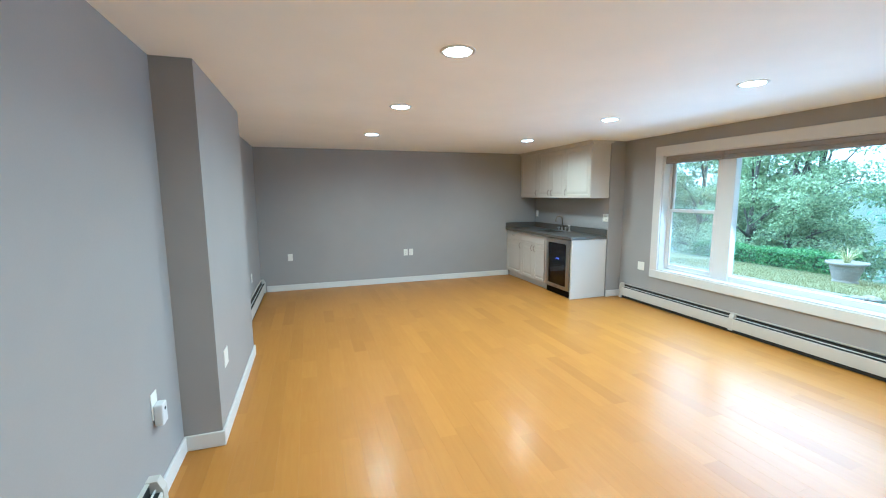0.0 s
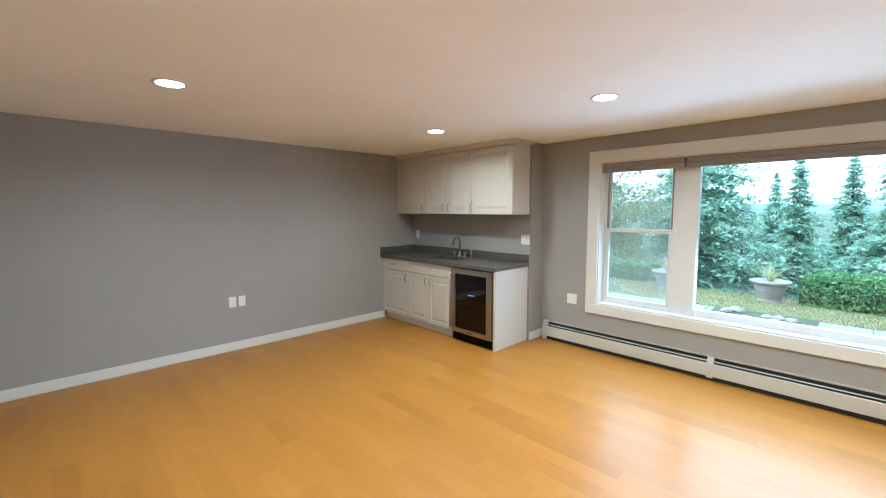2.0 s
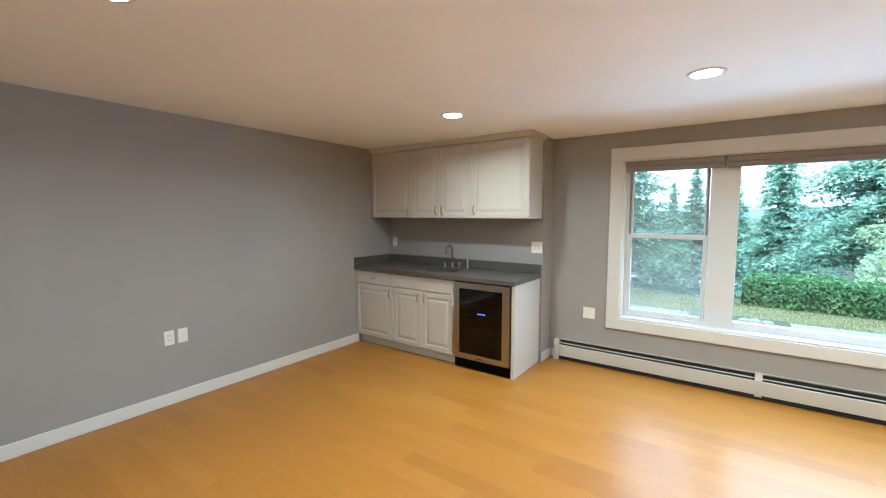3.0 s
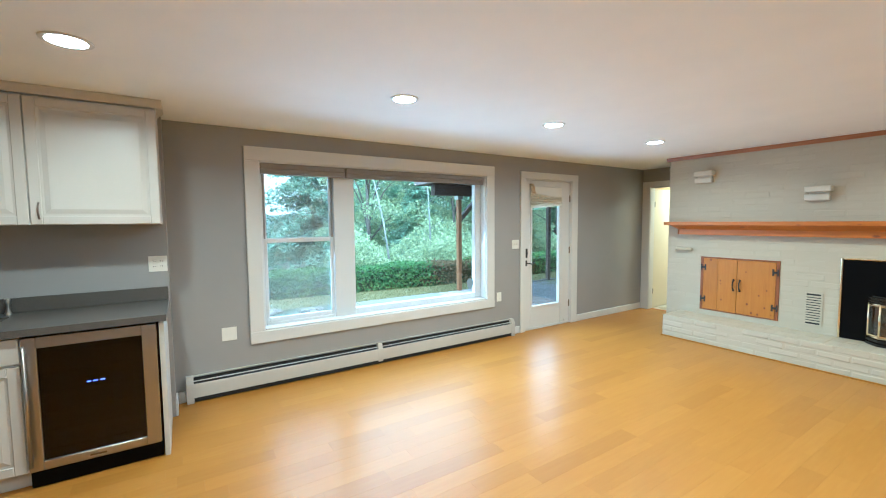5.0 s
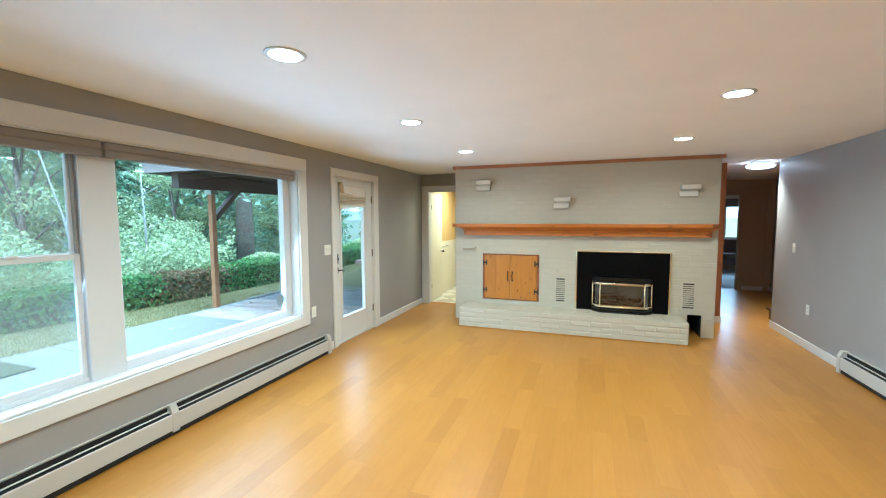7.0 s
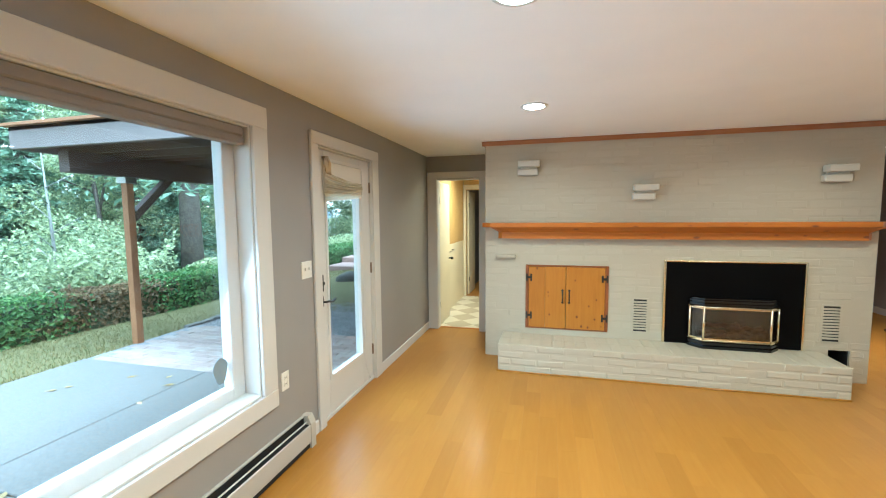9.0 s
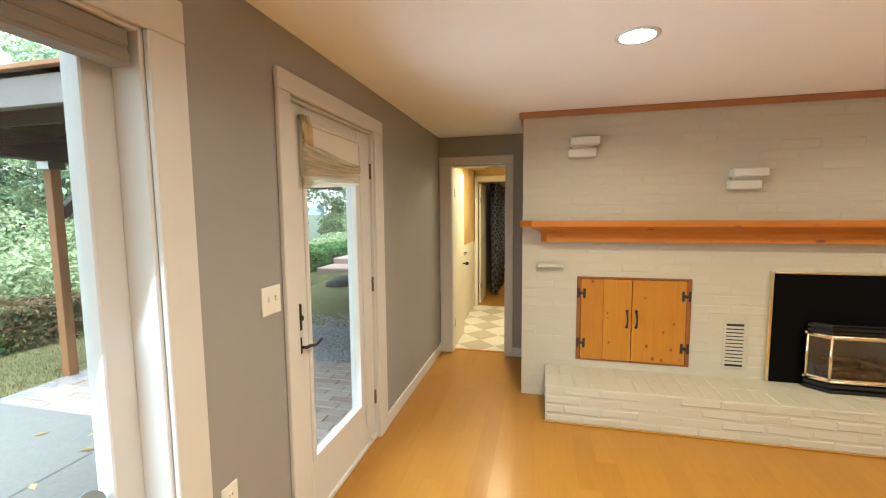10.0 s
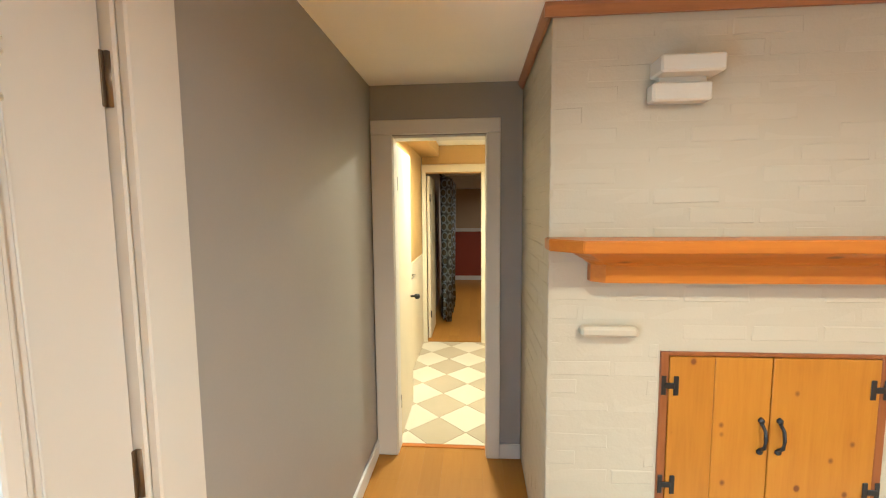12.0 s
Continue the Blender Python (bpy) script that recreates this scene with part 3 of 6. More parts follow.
for y0, y1 in ((1.665, 3.462), (3.478, 4.285)):
    b = thing("window_blind", (4.545, (y0 + y1) / 2, 2.0), "rolled-up taupe cellular shade under the window head", "window blind", "shades of the window")
    h = (y1 - y0) / 2
    boxpart("headrail", (0.0, 0.066, -h, h, 0.048, 0.1), SHADE, b, r=0.008)
    bm = bmesh.new()
    prism(bm, [(0.006, 0.014), (0.003, 0.03), (0.006, 0.046), (0.06, 0.046), (0.063, 0.03), (0.06, 0.014)], -h + 0.003, h - 0.003, "y")
    part("shade_roll", bm, SHADE, b)
    boxpart("bottom_rail", (0.002, 0.066, -h, h, 0.0, 0.0135), SHADE, b, r=0.004)

# ---- glazed door ----
d = thing("door_1", (0, 0, 0), "white glazed patio door, closed, with black lever", "door", "", "structure")
X0, X1 = 4.552, 4.597
for n, q in (("stile", (X0, X1, 0.038, 0.232, 0.03, 2.098)), ("stile", (X0, X1, 0.835, 0.958, 0.03, 2.098)),
             ("bottom_rail", (X0, X1, 0.232, 0.835, 0.03, 0.3)), ("top_rail", (X0, X1, 0.232, 0.835, 1.97, 2.098))):
    boxpart(n, q, TRIM, d, r=0.004)
bm = bmesh.new()
for q in ((0.232, 0.262, 0.3, 1.97), (0.805, 0.835, 0.3, 1.97), (0.262, 0.805, 0.3, 0.335), (0.262, 0.805, 1.94, 1.97)):
    rbox(bm, X0 - 0.008, X1 - 0.002, q[0], q[1], q[2], q[3], r=0.004)
part("glazing_bead", bm, TRIM, d)
p = boxpart("pane", (4.574, 4.578, 0.247, 0.82, 0.315, 1.955), GLASS, d, r=0)
p.visible_shadow = False
bm = bmesh.new()
rbox(bm, X0 - 0.014, X0, 0.9, 0.95, 1.027, 1.157, r=0.006, seg=2)
tube(bm, [(X0 - 0.014, 0.925, 1.092), (X0 - 0.03, 0.925, 1.092)], 0.014)
part("deadbolt", bm, BLACK, d, "black deadbolt turn")
bm = bmesh.new()
rbox(bm, X0 - 0.012, X0, 0.903, 0.947, 0.912, 0.992, r=0.005, seg=2)
tube(bm, [(X0 - 0.012, 0.925, 0.95), (X0 - 0.045, 0.925, 0.951), (X0 - 0.052, 0.9, 0.953), (X0 - 0.052, 0.87, 0.944), (X0 - 0.05, 0.845, 0.94), (X0 - 0.05, 0.82, 0.948), (X0 - 0.052, 0.8, 0.957)], 0.0085)
part("lever_handle", bm, BLACK, d, "black lever handle")
for z in (0.3, 1.1, 1.86):
    bm = bmesh.new()
    tube(bm, [(X0 - 0.006, 0.032, z - 0.05), (X0 - 0.006, 0.032, z + 0.05)], 0.0075)
    rbox(bm, X0 - 0.003, X0 + 0.001, 0.024, 0.046, z - 0.05, z + 0.05, r=0.001)
    part("hinge", bm, BRONZE, d, "bronze butt hinge")


def shade_surface(bm, y0, y1, z0, z1, folds, depth, sag, seed, skew=0.0, fan=0.0):
    """A bunched cloth panel: horizontal folds that sag towards the middle and gather unevenly."""
    ny, nz = 36, 44
    rows = []
    for j in range(nz + 1):
        v = j / nz
        row = []
        for i in range(ny + 1):
            u = i / ny
            n = noise.noise(Vector((u * 4, v * 6, seed)))
            dip = sag * math.sin(math.pi * u) * (1 - v) + skew * (u - 0.5) * (1 - abs(2 * v - 1))
            ph = folds * v + 0.35 * math.sin(2.2 * u + seed) + 0.22 * n
            x = X0 - 0.012 - depth * (0.3 + 0.7 * abs(math.sin(math.pi * ph)) ** 1.6) * (0.5 + 0.5 * u) * (0.55 + 0.45 * math.sin(math.pi * min(1, v * 1.1)))
            row.append(bm.verts.new((x - 0.006 * n, y0 + (y1 - y0) * u + 0.008 * n * (0.5 - u), z0 + (z1 + fan * u * u - z0) * v - dip + 0.05 * (1 - u) * (1 - v))))
        rows.append(row)
    for a, b in zip(rows, rows[1:]):
        for i in range(ny):
            f = bm.faces.new((a[i], a[i + 1], b[i + 1], b[i]))
            f.smooth = True


rs = thing("roman_shade", (0, 0, 0), "bunched-up cream satin roman shade on the glazed door", "roman shade")
boxpart("headrail", (X0 - 0.022, X0 - 0.003, 0.235, 0.852, 2.012, 2.035), TRIM, rs)
bm = bmesh.new()
shade_surface(bm, 0.225, 0.862, 1.765, 1.88, 4.3, 0.042, 0.008, 1.7, 0.02, 0.06)
bmesh.ops.solidify(bm, geom=bm.faces[:], thickness=0.002)
part("folded_cloth", bm, SILK, rs, "satin folds hanging unevenly")
bm = bmesh.new()
shade_surface(bm, 0.222, 0.86, 1.708, 1.79, 1.2, 0.02, 0.004, 4.2)
bmesh.ops.solidify(bm, geom=bm.faces[:], thickness=0.002)
part("hem", bm, SILK, rs)
bm = bmesh.new()
for k in range(4):
    y = 0.852 - 0.009 * k
    tube(bm, [(X0 - 0.014 - 0.006 * k, y + 0.008, 2.045), (X0 - 0.03 - 0.004 * k, y - 0.004 * k, 2.0), (X0 - 0.028, y - 0.008 * k - 0.014, 1.95), (X0 - 0.02, y - 0.012 * k - 0.02, 1.92)], 0.013, 8, 0.009)
part("gathered_corner", bm, SHADED_SATIN, rs, "twisted cloth corner")
boxpart("backing_cloth", (X0 - 0.012, X0 - 0.008, 0.225, 0.855, 1.77, 2.04), LINEN, rs, r=0)
bm = bmesh.new()
tube(bm, [(X0 - 0.016, 0.225, 2.0), (X0 - 0.02, 0.222, 1.2), (X0 - 0.02, 0.224, 0.2), (X0 - 0.04, 0.2, 0.1), (X0 - 0.03, 0.17, 0.075)], 0.0022, 6)
tube(bm, [(X0 - 0.03, 0.17, 0.09), (X0 - 0.03, 0.165, 0.055)], 0.006, 8, 0.009)
part("pull_cord", bm, TRIM, rs, "thin white pull cord with tassel")

# ---- recessed lamps ----
def recessed():
    ob = thing("recessed_light", (0, 0, 0), "lit round recessed ceiling light with white trim", "ceiling light", "recessed lights of the ceiling")
    bm = bmesh.new()
    lathe(bm, [(0.1, 0.004), (0.1, -0.003), (0.096, -0.006), (0.08, -0.006), (0.0745, -0.003)], 36)
    part("trim_ring", bm, TRIM, ob)
    bm = bmesh.new()
    lathe(bm, [(0.001, -0.0035), (0.074, -0.0035), (0.076, -0.0065), (0.04, -0.0085), (0.001, -0.009)], 36)
    part("lens", bm, LENS, ob, "glowing warm lens")
    return ob


first = recessed()
spots = [(x, y) for x in LAMP_X for y in LAMP_Y]
first.matrix_basis = pose(*spots[0], CEIL)
for x, y in spots[1:]:
    copy_thing(first, pose(x, y, CEIL))
hl = thing("hall_light", (-0.74, -1.98, CEIL), "lit flush-mount hall light with white glass dish", "ceiling light")
bm = bmesh.new()
lathe(bm, [(0.13, 0), (0.15, -0.01), (0.15, -0.035), (0.135, -0.045)], 32)
part("pan", bm, TRIM, hl)
bm = bmesh.new()
lathe(bm, [(0.17, -0.045), (0.172, -0.055), (0.16, -0.075), (0.1, -0.092), (0.002, -0.097)], 32)
part("dish", bm, glow("hall_dish", (1.0, 0.86, 0.8), 2.0), hl, "glowing white glass dish")


# ---- baseboard heaters ----
def heater(name, place, length, turn, joint=None):
    """A hydronic baseboard: along +x, its back on y = 0, its front towards -y."""
    ob = thing(name, place, "cream enamelled baseboard heater with dark louvre slot", "baseboard heater", "baseboard heaters", "", turn)
    bm = bmesh.new()
    prism(bm, [(0, 0.02), (-0.012, 0.02), (-0.012, 0.212), (-0.02, 0.218), (-0.02, 0.222), (0, 0.222)], 0.01, length - 0.01, "x")
    part("back_panel", bm, HEATER, ob)
    bm = bmesh.new()
    prism(bm, [(-0.07, 0.045), (-0.066, 0.045), (-0.066, 0.158), (-0.06, 0.164), (-0.063, 0.167), (-0.07, 0.161)], 0.01, length - 0.01, "x")
    part("front_cover", bm, HEATER, ob)
    bm = bmesh.new()
    prism(bm, [(-0.046, 0.181), (-0.039, 0.187), (-0.037, 0.185), (-0.044, 0.179)], 0.03, length - 0.03, "x")
    part("damper_blade", bm, HEATER, ob)
    # shade in the slots and floor gap, put in as near-black boxes
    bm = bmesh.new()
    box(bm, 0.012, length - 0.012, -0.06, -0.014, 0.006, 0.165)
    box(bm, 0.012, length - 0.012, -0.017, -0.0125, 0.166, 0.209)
    part("slot_shade_core", bm, SLOT, ob, "black core and back strip for the shade in the slots")
    for x0 in (0, length - 0.055):
        bm = bmesh.new()
        prism(bm, [(0.0, 0.0), (-0.074, 0.0), (-0.074, 0.17), (-0.05, 0.225), (0, 0.226)], x0, x0 + 0.055, "x")
        part("end_cap", bm, HEATER, ob)
    if joint:
        bm = bmesh.new()
        prism(bm, [(-0.002, 0.03), (-0.0725, 0.03), (-0.0725, 0.169), (-0.05, 0.2245), (-0.002, 0.2255)], joint - 0.025, joint + 0.025, "x")
        part("joint_cover", bm, HEATER, ob)
    return ob


heater("baseboard_heater", (E0, 4.945, 0), 3.74, -90, 1.79)
heater("baseboard_heater", (WEST, 0.0, 0), 2.08, 90)
heater("baseboard_heater", (WEST, 5.04, 0), 2.1, 90)


# ---- plates ----
def plate(place, turn, wide=0.075, kind="outlet", label=""):
    """A wall plate on a wall whose outward normal is -y before the turn."""
    ob = thing("wall_plate", place, label or ("white electrical outlet plate on the grey wall" if kind == "outlet" else "white light switch plate beside the door"), "outlet" if kind == "outlet" else "light switch", "wall plates", "", turn)
    bm = bmesh.new()
    rbox(bm, -wide / 2, wide / 2, -0.007, 0, -0.06, 0.06, r=0.003, seg=2)
    part("cover", bm, PLATE, ob)
    n = 2 if wide > 0.1 else 1
    for i in range(n):
        cx = (i - (n - 1) / 2) * 0.046
        if kind == "switch":
            bm = bmesh.new()
            rbox(bm, cx - 0.006, cx + 0.006, -0.018, -0.006, -0.004, 0.018, r=0.002)
            part("toggle", bm, PLATE, ob)
        elif kind == "outlet":
            for s in (-0.02, 0.02):
                bm = bmesh.new()
                rbox(bm, cx - 0.016, cx + 0.016, -0.009, -0.006, s - 0.014, s + 0.014, r=0.004)
                sock = part("socket", bm, PLATE, ob)
                bm = bmesh.new()
                for dx in (-0.006, 0.006):
                    box(bm, cx + dx - 0.001, cx + dx + 0.001, -0.0096, -0.0088, s - 0.004, s + 0.006)
                part("slot", bm, SLOT, sock)
    return ob


plate((-0.437, NORTH, 0.57), 0)
plate((1.563, NORTH, 0.56), 0)
plate((1.665, NORTH, 0.56), 0, 0.075, "blank", "white cable plate beside the outlet")
plate((E0, 4.597, 0.545), -90, 0.12, "blank", "white double wall plate beside the window")
plate((E0, 1.425, 0.54), -90)
plate((E0, 1.14, 1.225), -90, 0.12, "switch")
plate((BAR, 5.085, 1.235), -90, 0.12, "outlet", "white double outlet over the counter")
plate((BAR, 7.08, 1.225), -90)
plate((WEST, -1.25, 1.195), 90, 0.075, "switch")
plate((WEST, -0.81, 0.475), 90)
plate((WEST, 6.1, 0.45), 90)
# no real plate: added as a block for a faint pale patch
plate((BUMP, 2.9, 0.5), 90, 0.12, "blank", "white block for a faint pale patch on the grey chase")
nl = thing("plug_in_monitor", (WEST, 2.23, 0.475), "white plug-in air monitor on a grey wall", "plug-in device", turn=90)
bm = bmesh.new()
rbox(bm, -0.04, 0.04, -0.006, 0, -0.02, 0.12, r=0.003)
part("wall_plate", bm, PLATE, nl)
bm = bmesh.new()
rbox(bm, -0.035, 0.035, -0.05, -0.006, -0.055, 0.06, r=0.01, seg=3)
part("case", bm, VINYL, nl)
boxpart("button", (-0.008, 0.008, -0.053, -0.049, 0.02, 0.035), SLOT, nl)


# ---- wet bar ----
def panel_door(bm, y0, y1, z0, z1, x):
    """The raised panel of a front facing -x, its face at x."""
    st = 0.055
    a0, a1, c0, c1 = y0 + st + 0.012, y1 - st - 0.012, z0 + st + 0.012, z1 - st - 0.012
    b0, b1, e0, e1 = a0 + 0.03, a1 - 0.03, c0 + 0.03, c1 - 0.03
    o = [bm.verts.new((x + 0.0095, *p)) for p in ((a0, c0), (a1, c0), (a1, c1), (a0, c1))]
    i = [bm.verts.new((x + 0.001, *p)) for p in ((b0, e0), (b1, e0), (b1, e1), (b0, e1))]
    for k in range(4):
        bm.faces.new((o[k], o[(k + 1) % 4], i[(k + 1) % 4], i[k]))
    bm.faces.new(i)


def bow_handle(parent, x, y, z, upright=True):
    bm = bmesh.new()
    L = 0.05
    pts = []
    for k in range(9):
        s = -1 + k / 4
        out = 0.028 * (1 - s * s) + 0.002
        pts.append((x - out, y, z + s * L) if upright else (x - out, y + s * L, z))
    tube(bm, pts, 0.0055, 8)
    part("handle", bm, PEWTER, parent, "arched pewter handle")


def front(unit, name, y0, y1, z0, z1, x, handle=None, upright=True, flat=False):
    bm = bmesh.new()
    if flat:
        rbox(bm, x, x + 0.02, y0, y1, z0, z1, r=0.004)
    else:
        rbox(bm, x + 0.009, x + 0.02, y0, y1, z0, z1, r=0.003)
    d = part(name, bm, CAB, unit)
    if not flat:
        st = 0.055
        for n, q in (("stile", (y0, y0 + st, z0, z1)), ("stile", (y1 - st, y1, z0, z1)), ("rail", (y0 + st, y1 - st, z0, z0 + st)), ("rail", (y0 + st, y1 - st, z1 - st, z1))):
            boxpart(n, (x, x + 0.0095, *q), CAB, d, r=0.003)
        bm = bmesh.new()
        panel_door(bm, y0, y1, z0, z1, x)
        part("raised_panel", bm, CAB, d)
    if handle:
        bow_handle(d, x, *handle, upright)
    return d


FX = 3.632
KICK, BOXTOP = 0.105, 0.914


def base_unit(y0, y1, doors, label, handles, drawer_handle):
    u = thing("base_cabinet", (0, 0, 0), label, "cabinet", "base cabinets of the wet bar")
    bm = bmesh.new()
    for d in ((FX + 0.02, BAR, y0, y0 + 0.018, KICK, BOXTOP), (FX + 0.02, BAR, y1 - 0.018, y1, KICK, BOXTOP), (FX + 0.02, BAR, y0 + 0.018, y1 - 0.018, KICK, KICK + 0.018),
              (BAR - 0.01, BAR, y0 + 0.018, y1 - 0.018, KICK + 0.018, BOXTOP), (FX + 0.02, FX + 0.04, y0 + 0.018, y1 - 0.018, BOXTOP - 0.03, BOXTOP), (FX + 0.02, FX + 0.04, y0 + 0.018, y1 - 0.018, 0.72, 0.76)):
        box(bm, *d)
    part("body", bm, CAB, u)
    boxpart("toe_kick", (FX + 0.07, FX + 0.085, y0, y1, 0, KICK), CAB, u)
    front(u, "drawer_front", y0 + 0.003, y1 - 0.003, 0.755, 0.9, FX, ((y0 + y1) / 2, 0.832) if drawer_handle else None, False, True)
    n = len(doors) - 1
    for k in range(n):
        front(u, "door", doors[k] + 0.003, doors[k + 1] - 0.003, KICK + 0.005, 0.742, FX, handles[k])


base_unit(6.565, NORTH - 0.002, (6.565, 7.168), "white raised-panel base cabinet with one drawer", [(6.61, 0.66)], True)
base_unit(5.725, 6.563, (5.725, 6.145, 6.563), "white raised-panel sink base cabinet with two doors", [(6.1, 0.66), (6.19, 0.66)], False)
ep = thing("end_panel", (0, 0, 0), "white end panel closing the wet bar", "panel")
boxpart("board", (FX + 0.005, BAR, 5.045, 5.075, 0, BOXTOP), CAB, ep)

# worktop with a sink cut out of it
SY0, SY1, SX0, SX1 = 5.87, 6.33, 3.8, 4.1
ct = thing("countertop", (0, 0, 0), "dark grey quartz countertop with upstand", "countertop")
bm = bmesh.new()
for d in ((3.605, SX0, 5.03, NORTH), (SX1, BAR, 5.03, NORTH), (SX0, SX1, 5.03, SY0), (SX0, SX1, SY1, NORTH)):
    box(bm, d[0], d[1], d[2], d[3], BOXTOP, 0.955)
bmesh.ops.remove_doubles(bm, verts=bm.verts[:], dist=0.0005)
part("slab", bm, COUNTER, ct)
boxpart("upstand", (BAR - 0.02, BAR, 5.03, NORTH - 0.02, 0.955, 1.055), COUNTER, ct)
boxpart("side_upstand", (3.605, BAR, NORTH - 0.02, NORTH, 0.955, 1.055), COUNTER, ct)
sk = thing("sink", (0, 0, 0), "stainless undermount bar sink", "sink")
bm = bmesh.new()
for d in ((SX0 - 0.01, SX0, SY0 - 0.01, SY1 + 0.01, 0.77, 0.912), (SX1, SX1 + 0.01, SY0 - 0.01, SY1 + 0.01, 0.77, 0.912), (SX0, SX1, SY0 - 0.01, SY0, 0.77, 0.912),
          (SX0, SX1, SY1, SY1 + 0.01, 0.77, 0.912), (SX0, SX1, SY0, SY1, 0.77, 0.78)):
    box(bm, *d)
part("bowl", bm, STEEL, sk)
bm = bmesh.new()
lathe(bm, [(0.001, 0.781), (0.035, 0.781), (0.038, 0.784), (0.03, 0.7845), (0.001, 0.782)], 20, (3.95, 6.1, 0))
part("drain", bm, SLOT, sk)
fc = thing("faucet", (4.185, 6.11, 0.955), "brushed gooseneck bar faucet with cross handles", "faucet")
bm = bmesh.new()
lathe(bm, [(0.028, 0), (0.028, 0.008), (0.018, 0.016), (0.014, 0.06), (0.012, 0.07)], 20)
part("base", bm, STEEL, fc)
bm = bmesh.new()
tube(bm, [(0, 0, 0.06), (0, 0, 0.2)] + [(-0.065 + 0.065 * math.cos(a), 0, 0.2 + 0.065 * math.sin(a)) for a in [math.pi * k / 10 for k in range(1, 10)]] + [(-0.13, 0, 0.2), (-0.132, 0, 0.165)], 0.0125, 12)
part("spout", bm, PEWTER, fc)
for yy in (-0.1, 0.1):
    bm = bmesh.new()
    lathe(bm, [(0.024, 0), (0.024, 0.006), (0.014, 0.014), (0.011, 0.045), (0.016, 0.05), (0.016, 0.062), (0.004, 0.068)], 18, (0, yy, 0))
    tube(bm, [(-0.03, yy, 0.056), (0.03, yy, 0.056)], 0.005, 8)
    part("handle", bm, STEEL, fc)
sd = thing("side_spray", (4.19, 5.9, 0.955), "brushed steel side spray beside the faucet", "side spray")
bm = bmesh.new()
lathe(bm, [(0.022, 0), (0.022, 0.006), (0.014, 0.02), (0.012, 0.06), (0.016, 0.075), (0.016, 0.1), (0.008, 0.112)], 18)
part("body", bm, STEEL, sd)
bm = bmesh.new()
tube(bm, [(0, 0, 0.1), (-0.03, 0, 0.112)], 0.009, 10, 0.007)
part("nozzle", bm, STEEL, sd)

# wine fridge
wf = thing("wine_fridge", (0, 0, 0), "under-counter wine fridge with steel frame and dark glass", "wine fridge")
bm = bmesh.new()
for d in ((FX + 0.04, BAR - 0.03, 5.085, 5.1, 0.02, 0.9), (FX + 0.04, BAR - 0.03, 5.705, 5.72, 0.02, 0.9), (FX + 0.04, BAR - 0.03, 5.1, 5.705, 0.885, 0.9), (FX + 0.04, BAR - 0.03, 5.1, 5.705, 0.1, 0.12), (BAR - 0.05, BAR - 0.03, 5.1, 5.705, 0.12, 0.885)):
    box(bm, *d)
part("cabinet_body", bm, PANEL, wf)
boxpart("toe_grille", (FX + 0.02, FX + 0.04, 5.085, 5.72, 0.004, 0.1), PANEL, wf, "black toe grille")
bm = bmesh.new()
for d in ((5.088, 5.165, 0.112, 0.9), (5.655, 5.717, 0.112, 0.9), (5.165, 5.655, 0.112, 0.165), (5.165, 5.655, 0.835, 0.9)):
    rbox(bm, FX - 0.012, FX + 0.03, d[0], d[1], d[2], d[3], r=0.003)
wd = part("door_frame", bm, STEEL, wf, "brushed steel door frame")
boxpart("pane", (FX + 0.004, FX + 0.012, 5.16, 5.66, 0.16, 0.84), glass("fridge_glass", (0.035, 0.032, 0.032), 0.02), wd, "dark tinted glass", r=0)
bm = bmesh.new()
tube(bm, [(FX - 0.05, 5.7, 0.16), (FX - 0.05, 5.7, 0.86)], 0.009, 12)
for z in (0.2, 0.82):
    tube(bm, [(FX - 0.05, 5.7, z), (FX - 0.01, 5.7, z)], 0.006, 8)
part("bar_handle", bm, STEEL, wd)
boxpart("badge", (FX - 0.0135, FX - 0.0115, 5.37, 5.45, 0.13, 0.142), BRONZE, wd)
for k in range(5):
    boxpart("rack_shelf", (FX + 0.05, BAR - 0.06, 5.11, 5.695, 0.2 + k * 0.115, 0.207 + k * 0.115), DARKWOOD, wf, r=0)
bm = bmesh.new()
for yy in (5.36, 5.395, 5.425):
    box(bm, FX + 0.0015, FX + 0.0035, yy, yy + 0.02, 0.588, 0.593)
part("display", bm, BLUE, wf, "blue lit display digits")

# wall cabinets
UX = 3.925


def wall_unit(y0, y1, splits, handles, label):
    u = thing("wall_cabinet", (0, 0, 0), label, "cabinet", "wall cabinets of the wet bar")
    boxpart("body", (UX + 0.02, BAR, y0, y1, 1.54, 2.34), CAB, u, r=0.002)
    for k in range(len(splits) - 1):
        front(u, "door", splits[k] + 0.002, splits[k + 1] - 0.002, 1.543, 2.325, UX, handles[k])
    return u


wall_unit(6.526, NORTH - 0.002, (6.526, 7.166), [(6.57, 1.63)], "white raised-panel wall cabinet in the corner")
wall_unit(5.706, 6.524, (5.706, 6.116, 6.524), [(6.07, 1.63), (6.16, 1.63)], "white raised-panel wall cabinet with two doors")
wall_unit(5.04, 5.704, (5.04, 5.704), [(5.66, 1.63)], "white raised-panel wall cabinet with one wide door")
cr = thing("cabinet_crown", (0, 0, 0), "white crown moulding over the wall cabinets", "moulding")
bm = bmesh.new()
prism(bm, [(UX + 0.02, 2.34), (UX - 0.005, 2.34), (UX - 0.012, 2.352), (UX - 0.035, 2.378), (UX - 0.04, 2.391), (UX + 0.02, 2.391)], 5.0, NORTH, "y")
part("front_run", bm, CAB, cr)
bm = bmesh.new()
